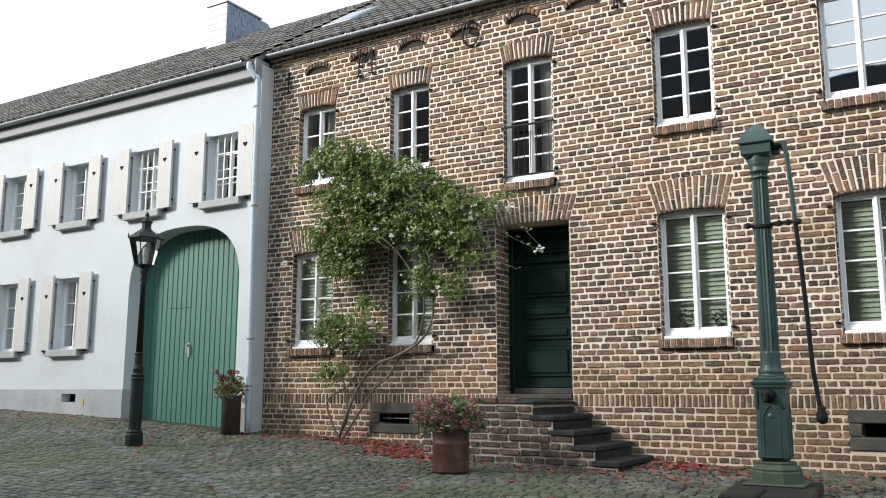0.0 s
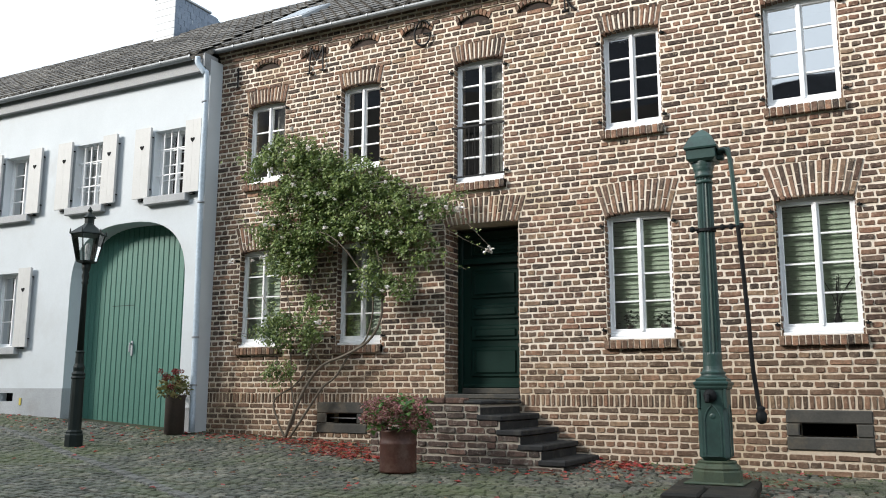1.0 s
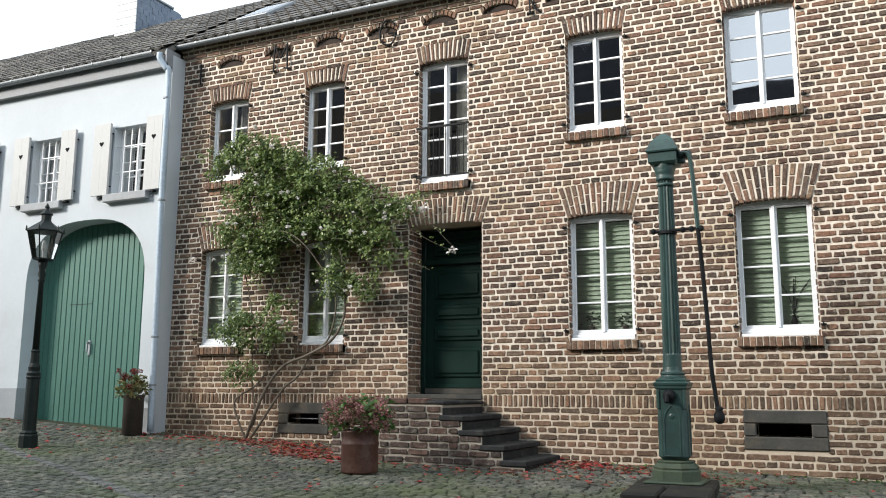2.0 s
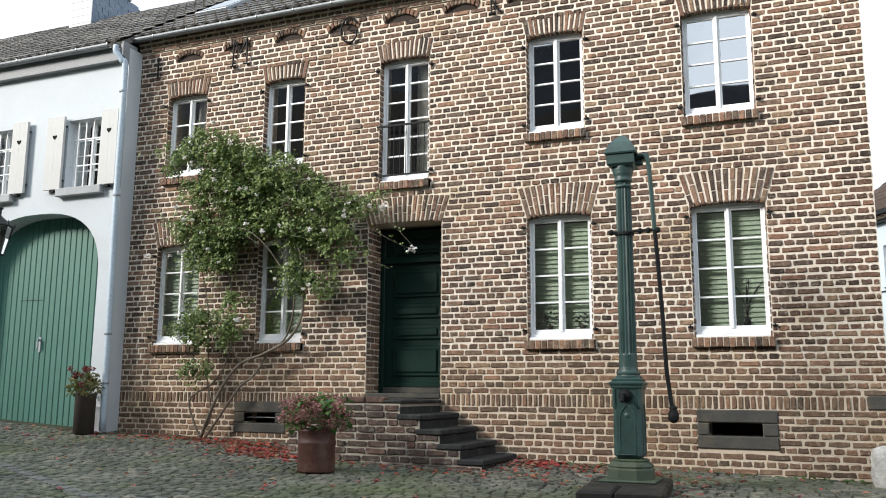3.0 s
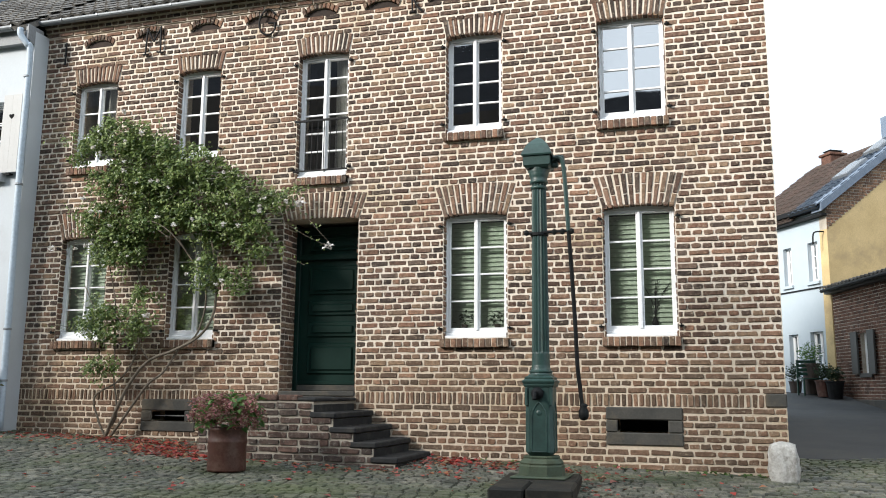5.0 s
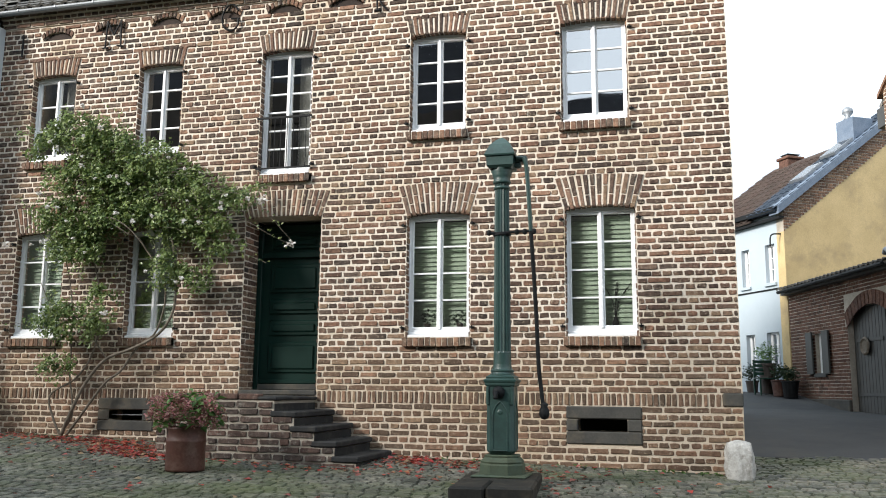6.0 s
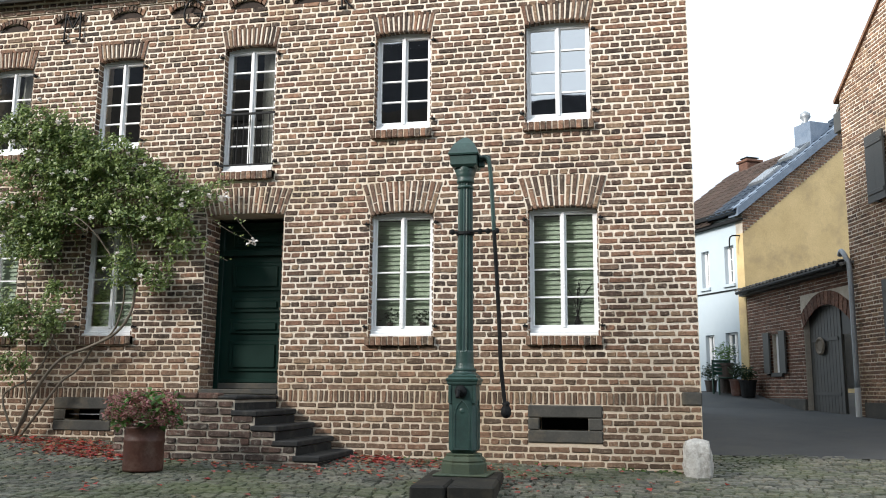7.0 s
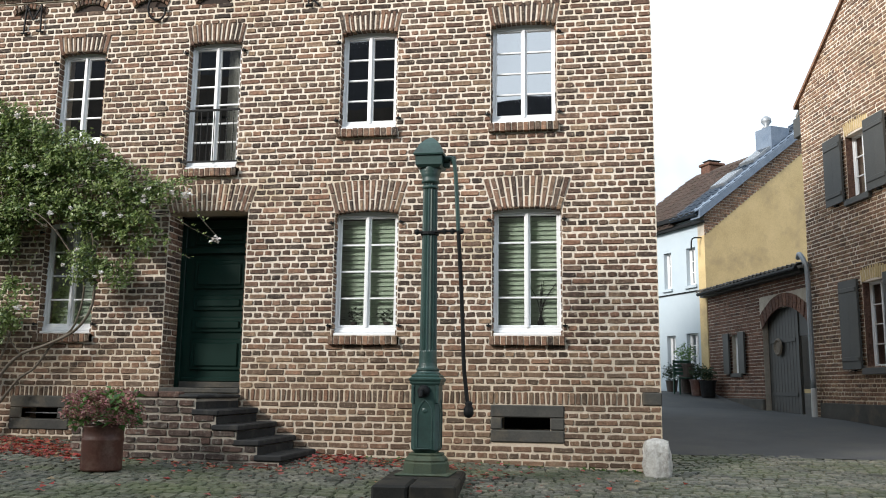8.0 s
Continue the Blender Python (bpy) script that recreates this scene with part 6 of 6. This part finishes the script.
# ---- guard stone at the house corner ----
gx, gy = 1.22, 9.8
gz = height(gx, gy)
bm = bmesh.new()
bmesh.ops.create_cube(bm, size=1)
bmesh.ops.subdivide_edges(bm, edges=bm.edges, cuts=7, use_grid_fill=True)
for v in bm.verts:
    p = v.co.copy()
    s = p.normalized() * 0.62
    q = p.lerp(s, 0.42)
    k = 1 - 0.16 * (q.z + 0.5)
    nn = noise.noise(q * 4.0) * 0.05 + noise.noise(q * 11.0) * 0.02
    v.co = Vector((gx + q.x * (0.3 * k) * (1 + nn * 3), gy + q.y * (0.3 * k) * (1 + nn * 3), gz + 0.17 + q.z * 0.42 + nn * 0.1))
st = part("guard_stone", bm, M_WSTONE, smooth=True)
tagged(st, "rough white weathered guard stone at the house corner", "guard stone")

# ---- pots and a chair up the lane ----
for k, (x_, y_, rad, hh, cr, mat_, lab) in enumerate(((2.72, 24.1, 0.16, 0.3, 0.26, M_BROWNPOT, "dark pot with a small evergreen shrub"), (3.25, 22.85, 0.2, 0.4, 0.24, M_TERRA, "brown pot with a low shrub"), (3.02, 23.35, 0.2, 0.75, 0.3, M_BROWNPOT, "tall pot with a green shrub"), (3.45, 22.55, 0.2, 0.42, 0.2, M_IRON, "dark pot with a sparse shrub"))):
    zz = ground_of(x_, y_)
    lp = thing("potted_shrub", (x_, y_, zz), lab, "potted shrub", "pots up the lane")
    part("pot", lathe([(rad * 0.8, zz), (rad, zz + hh * 0.9), (rad * 1.1, zz + hh * 0.92), (rad * 1.1, zz + hh), (rad * 0.9, zz + hh)], x_, y_, 16), mat_, lp)
    v, f = [], []
    for _ in range(350):
        d = Vector((rr.gauss(0, 1), rr.gauss(0, 1), rr.gauss(0, 1))).normalized() * cr * rr.uniform(0.3, 1.05)
        leaf(v, f, Vector((x_, y_, zz + hh + cr * 0.8)) + d, 0.07, rr)
    part("foliage", (v, f), M_BOX if k != 2 else M_HYDLEAF, lp, kind="stuff")
M_CHAIR = surface("dark green plastic", (0.012, 0.05, 0.035), (0.02, 0.06, 0.042), 0.4, 3, 30, 0.05)
kx, ky = 2.95, 23.0
kz = ground_of(kx, ky)
chair = thing("garden_chair", (kx, ky, kz), "dark green slatted garden chair", "chair")
MC = Matrix.Translation((kx, ky, kz)) @ Matrix.Rotation(radians(15), 4, "Z")
part("seat", boxes((-0.24, 0.24, -0.22, 0.22, 0.4, 0.43), bevel=0.01, m=MC), M_CHAIR, chair)
for xx in (-0.22, 0.22):
    for yy in (-0.2, 0.2):
        part("leg", boxes((xx - 0.02, xx + 0.02, yy - 0.02, yy + 0.02, 0.0, 0.4 if yy < 0 else 0.88), bevel=0.005, m=MC), M_CHAIR, chair)
for k in range(4):
    part("back_slat", boxes((-0.2, 0.2, 0.19, 0.21, 0.5 + 0.1 * k, 0.57 + 0.1 * k), bevel=0.005, m=MC), M_CHAIR, chair)

# ---- things on the window boards ----
def window_plant(x, z, hgt, n, label):
    y_ = FY + 0.2
    wp = thing("window_plant", (x, y_, z), label, "house plant")
    part("pot", lathe([(0.03, z), (0.045, z + 0.06), (0.04, z + 0.06)], x, y_, 12), M_BROWNPOT, wp)
    v, f = [], []
    for _ in range(n):
        leaf(v, f, (x + rr.gauss(0, 0.05), y_ + rr.gauss(0, 0.012), z + 0.06 + rr.random() * hgt), 0.06, rr)
    part("foliage", (v, f), M_BOX, wp, kind="stuff")


window_plant(-2.33, 1.6, 0.16, 26, "small leafy plant on the window board")
window_plant(-1.92, 1.6, 0.16, 30, "bushy small plant on the window board")
vx, vz = -0.05, 1.6
vase = thing("twig_vase", (vx, FY + 0.195, vz), "small dark vase with bare twigs on the window board", "vase")
part("vase", lathe([(0.03, vz), (0.04, vz + 0.05), (0.018, vz + 0.1), (0.022, vz + 0.12)], vx, FY + 0.195, 12), M_IRON, vase)
for k in range(7):
    a = rr.uniform(-0.3, 0.3)
    tip = (vx + a * 0.7, FY + 0.19 + rr.uniform(-0.01, 0.01), vz + rr.uniform(0.4, 0.68))
    part("twig", tube(smooth_line([(vx, FY + 0.195, vz + 0.1), (vx + a * 0.2, FY + 0.195, vz + 0.3), tip], 4), 0.004, 5), M_IRON, vase)

# ---- fallen leaves ----
lr_ = random.Random(5)
v, f = [], []


def drop(x, y, n, sx, sy):
    for _ in range(n):
        x_, y_ = x + lr_.gauss(0, sx), y + lr_.gauss(0, sy)
        lim = 9.96 if x_ > -8.75 else 9.66
        if y_ > lim and x_ < 1.3:
            y_ = lim - abs(lr_.gauss(0, 0.08))
        if -5.15 < x_ < -2.68 and y_ > SY - 0.04:
            continue
        leaf(v, f, (x_, y_, height(x_, y_) + 0.016), lr_.uniform(0.04, 0.095), lr_, flat=True, width=0.8)


drop(-6.3, 9.55, 230, 0.45, 0.16)
drop(-5.6, 9.1, 330, 0.35, 0.2)
drop(-5.2, 8.75, 160, 0.4, 0.12)
drop(-7.2, 9.7, 160, 0.8, 0.12)
drop(-8.2, 9.6, 60, 0.6, 0.15)
drop(-2.35, 9.65, 150, 0.22, 0.16)
drop(-1.6, 9.6, 120, 0.4, 0.15)
drop(-2.2, 9.1, 60, 0.5, 0.3)
drop(-3.2, 8.65, 80, 0.7, 0.12)
drop(-0.7, 9.2, 60, 0.5, 0.4)
drop(-4.5, 7.8, 130, 3.0, 1.0)
drop(-9.5, 9.0, 90, 1.8, 0.5)
drop(-13, 9.3, 80, 2.0, 0.3)
drop(0.2, 8.2, 40, 1.0, 0.8)
drop(-0.55, 8.3, 14, 0.1, 0.2)
tagged(part("fallen_leaves", (v, f), M_FALLEN), "scattered red and brown autumn leaves on the setts", "fallen leaves", kind="stuff")
v, f = [], []
for x_ in np.arange(-2.0, 1.6, 0.02):
    if lr_.random() < 0.12 + 0.5 * max(0.0, 1 - abs(x_ - 0.7) / 0.6):
        for _ in range(3):
            leaf(v, f, (x_ + lr_.gauss(0, 0.02), 9.94 - abs(lr_.gauss(0, 0.04)), height(x_, 9.9) + 0.012), lr_.uniform(0.03, 0.07), lr_)
tagged(part("wall_weeds", (v, f), M_WEED), "low green weeds growing along the wall foot", "weeds", kind="stuff")

# ---- single bricks and setts nearest the camera ----
protos = {}
for a, b, c, d in near:
    w = round((b - a) * 50) / 50
    key = (w, rng.randrange(5))
    if key not in protos:
        pv, pf = [], []
        brick_solid(-w / 2, w / 2, -0.027, 0.027, 0.011, pv, pf)
        me = bpy.data.meshes.new("brick")
        me.from_pydata(pv, [], pf)
        me.materials.append(M_BRICK1)
        protos[key] = me
    ob = under(new("brick", protos[key]), wall)
    ob.matrix_basis = Matrix.Translation(((a + b) / 2, FY + 0.011, (c + d) / 2))


def sett_solid(cx, cy, w, l, turn, verts, faces, z0=None, lift=0.0):
    n = len(verts)
    hz = rng.uniform(-0.004, 0.006) + lift
    ca, sa = math.cos(turn), math.sin(turn)
    lo, hi = [], []
    for sx, sy in ((-1, -1), (1, -1), (1, 1), (-1, 1)):
        u, v = sx * w / 2 + rng.uniform(-0.006, 0.006), sy * l / 2 + rng.uniform(-0.006, 0.006)
        for k, (lst, s, dz) in enumerate(((lo, 1.0, -0.02), (hi, 0.86, 0.007))):
            x, y = cx + (u * ca - v * sa) * s, cy + (u * sa + v * ca) * s
            base = height(x, y) if z0 is None else z0
            lst.append((x, y, base + dz + hz * k))
    mid = (cx, cy, (height(cx, cy) if z0 is None else z0) + 0.011 + hz)
    verts.extend(lo + hi + [mid])
    faces += [(n + 4, n + 5, n + 8), (n + 5, n + 6, n + 8), (n + 6, n + 7, n + 8), (n + 7, n + 4, n + 8)]
    faces += [(n + i, n + (i + 1) % 4, n + 4 + (i + 1) % 4, n + 4 + i) for i in range(4)]


pave = thing("pavement", (-4, 8, 0), "dark basalt setts with mossy joints and fallen leaves", "pavement", kind="structure")
sv, sf, singles = [], [], []
y = -3.0
while y < 12.4:
    row = rng.uniform(0.095, 0.115)
    x = (-19.0 if y > 4.6 else -9.0) + rng.uniform(0, 0.1)
    while x < 9:
        w = rng.uniform(0.11, 0.17)
        cx, cy = x + w / 2, y + row / 2 + 0.02 * math.sin(x * 0.9)
        edge = 9.99 if cx > -8.8 else 9.7
        inside = cy < edge or cx > 1.34
        if cy < 11.7 + 0.15 * math.sin(cx * 3) and inside and not (cy > 10 and cx > 5.6):
            if 5.9 < cy < 8.0 and -0.5 < cx < 1.9 and len(singles) < 290:
                singles.append((cx, cy, w, row))
            else:
                sett_solid(cx, cy, w - 0.016, row - 0.016, rng.uniform(-0.05, 0.05), sv, sf)
        x += w
    y += row
part("setts", (sv, sf), M_SETT, pave, kind="stuff")
gv_, gf_ = [], []
run = smooth_line([(-14.0, 8.9, 0), (-11.8, 8.5, 0), (-9.88, 7.89, 0), (-8.31, 7.22, 0), (-6.91, 6.63, 0), (-5.84, 6.14, 0), (-4.6, 5.6, 0)], 40)
left_over = 0.0
for p, q in zip(run, run[1:]):
    left_over += (q - p).length
    if left_over > 0.17:
        left_over = 0.0
        sett_solid(q.x, q.y, 0.16, 0.13, math.atan2(q.y - p.y, q.x - p.x), gv_, gf_, lift=0.012)
part("gutter_setts", (gv_, gf_), M_GUTTER, pave, "course of larger pale setts along the street", kind="stuff")
protos = []
for k in range(14):
    pv, pf = [], []
    sett_solid(0, 0, 0.098 + 0.0045 * k, 0.092, 0, pv, pf, 0.0)
    me = bpy.data.meshes.new("sett")
    me.from_pydata(pv, [], pf)
    me.materials.append(M_SETT1)
    protos.append(me)
for cx, cy, w, row in singles:
    me = protos[min(13, max(0, round((w - 0.012 - 0.098) / 0.0045)))]
    ob = under(new("sett", me), pave)
    ob.matrix_basis = Matrix.Translation((cx, cy, height(cx, cy))) @ Matrix.Rotation(rng.uniform(-0.05, 0.05), 4, "Z")
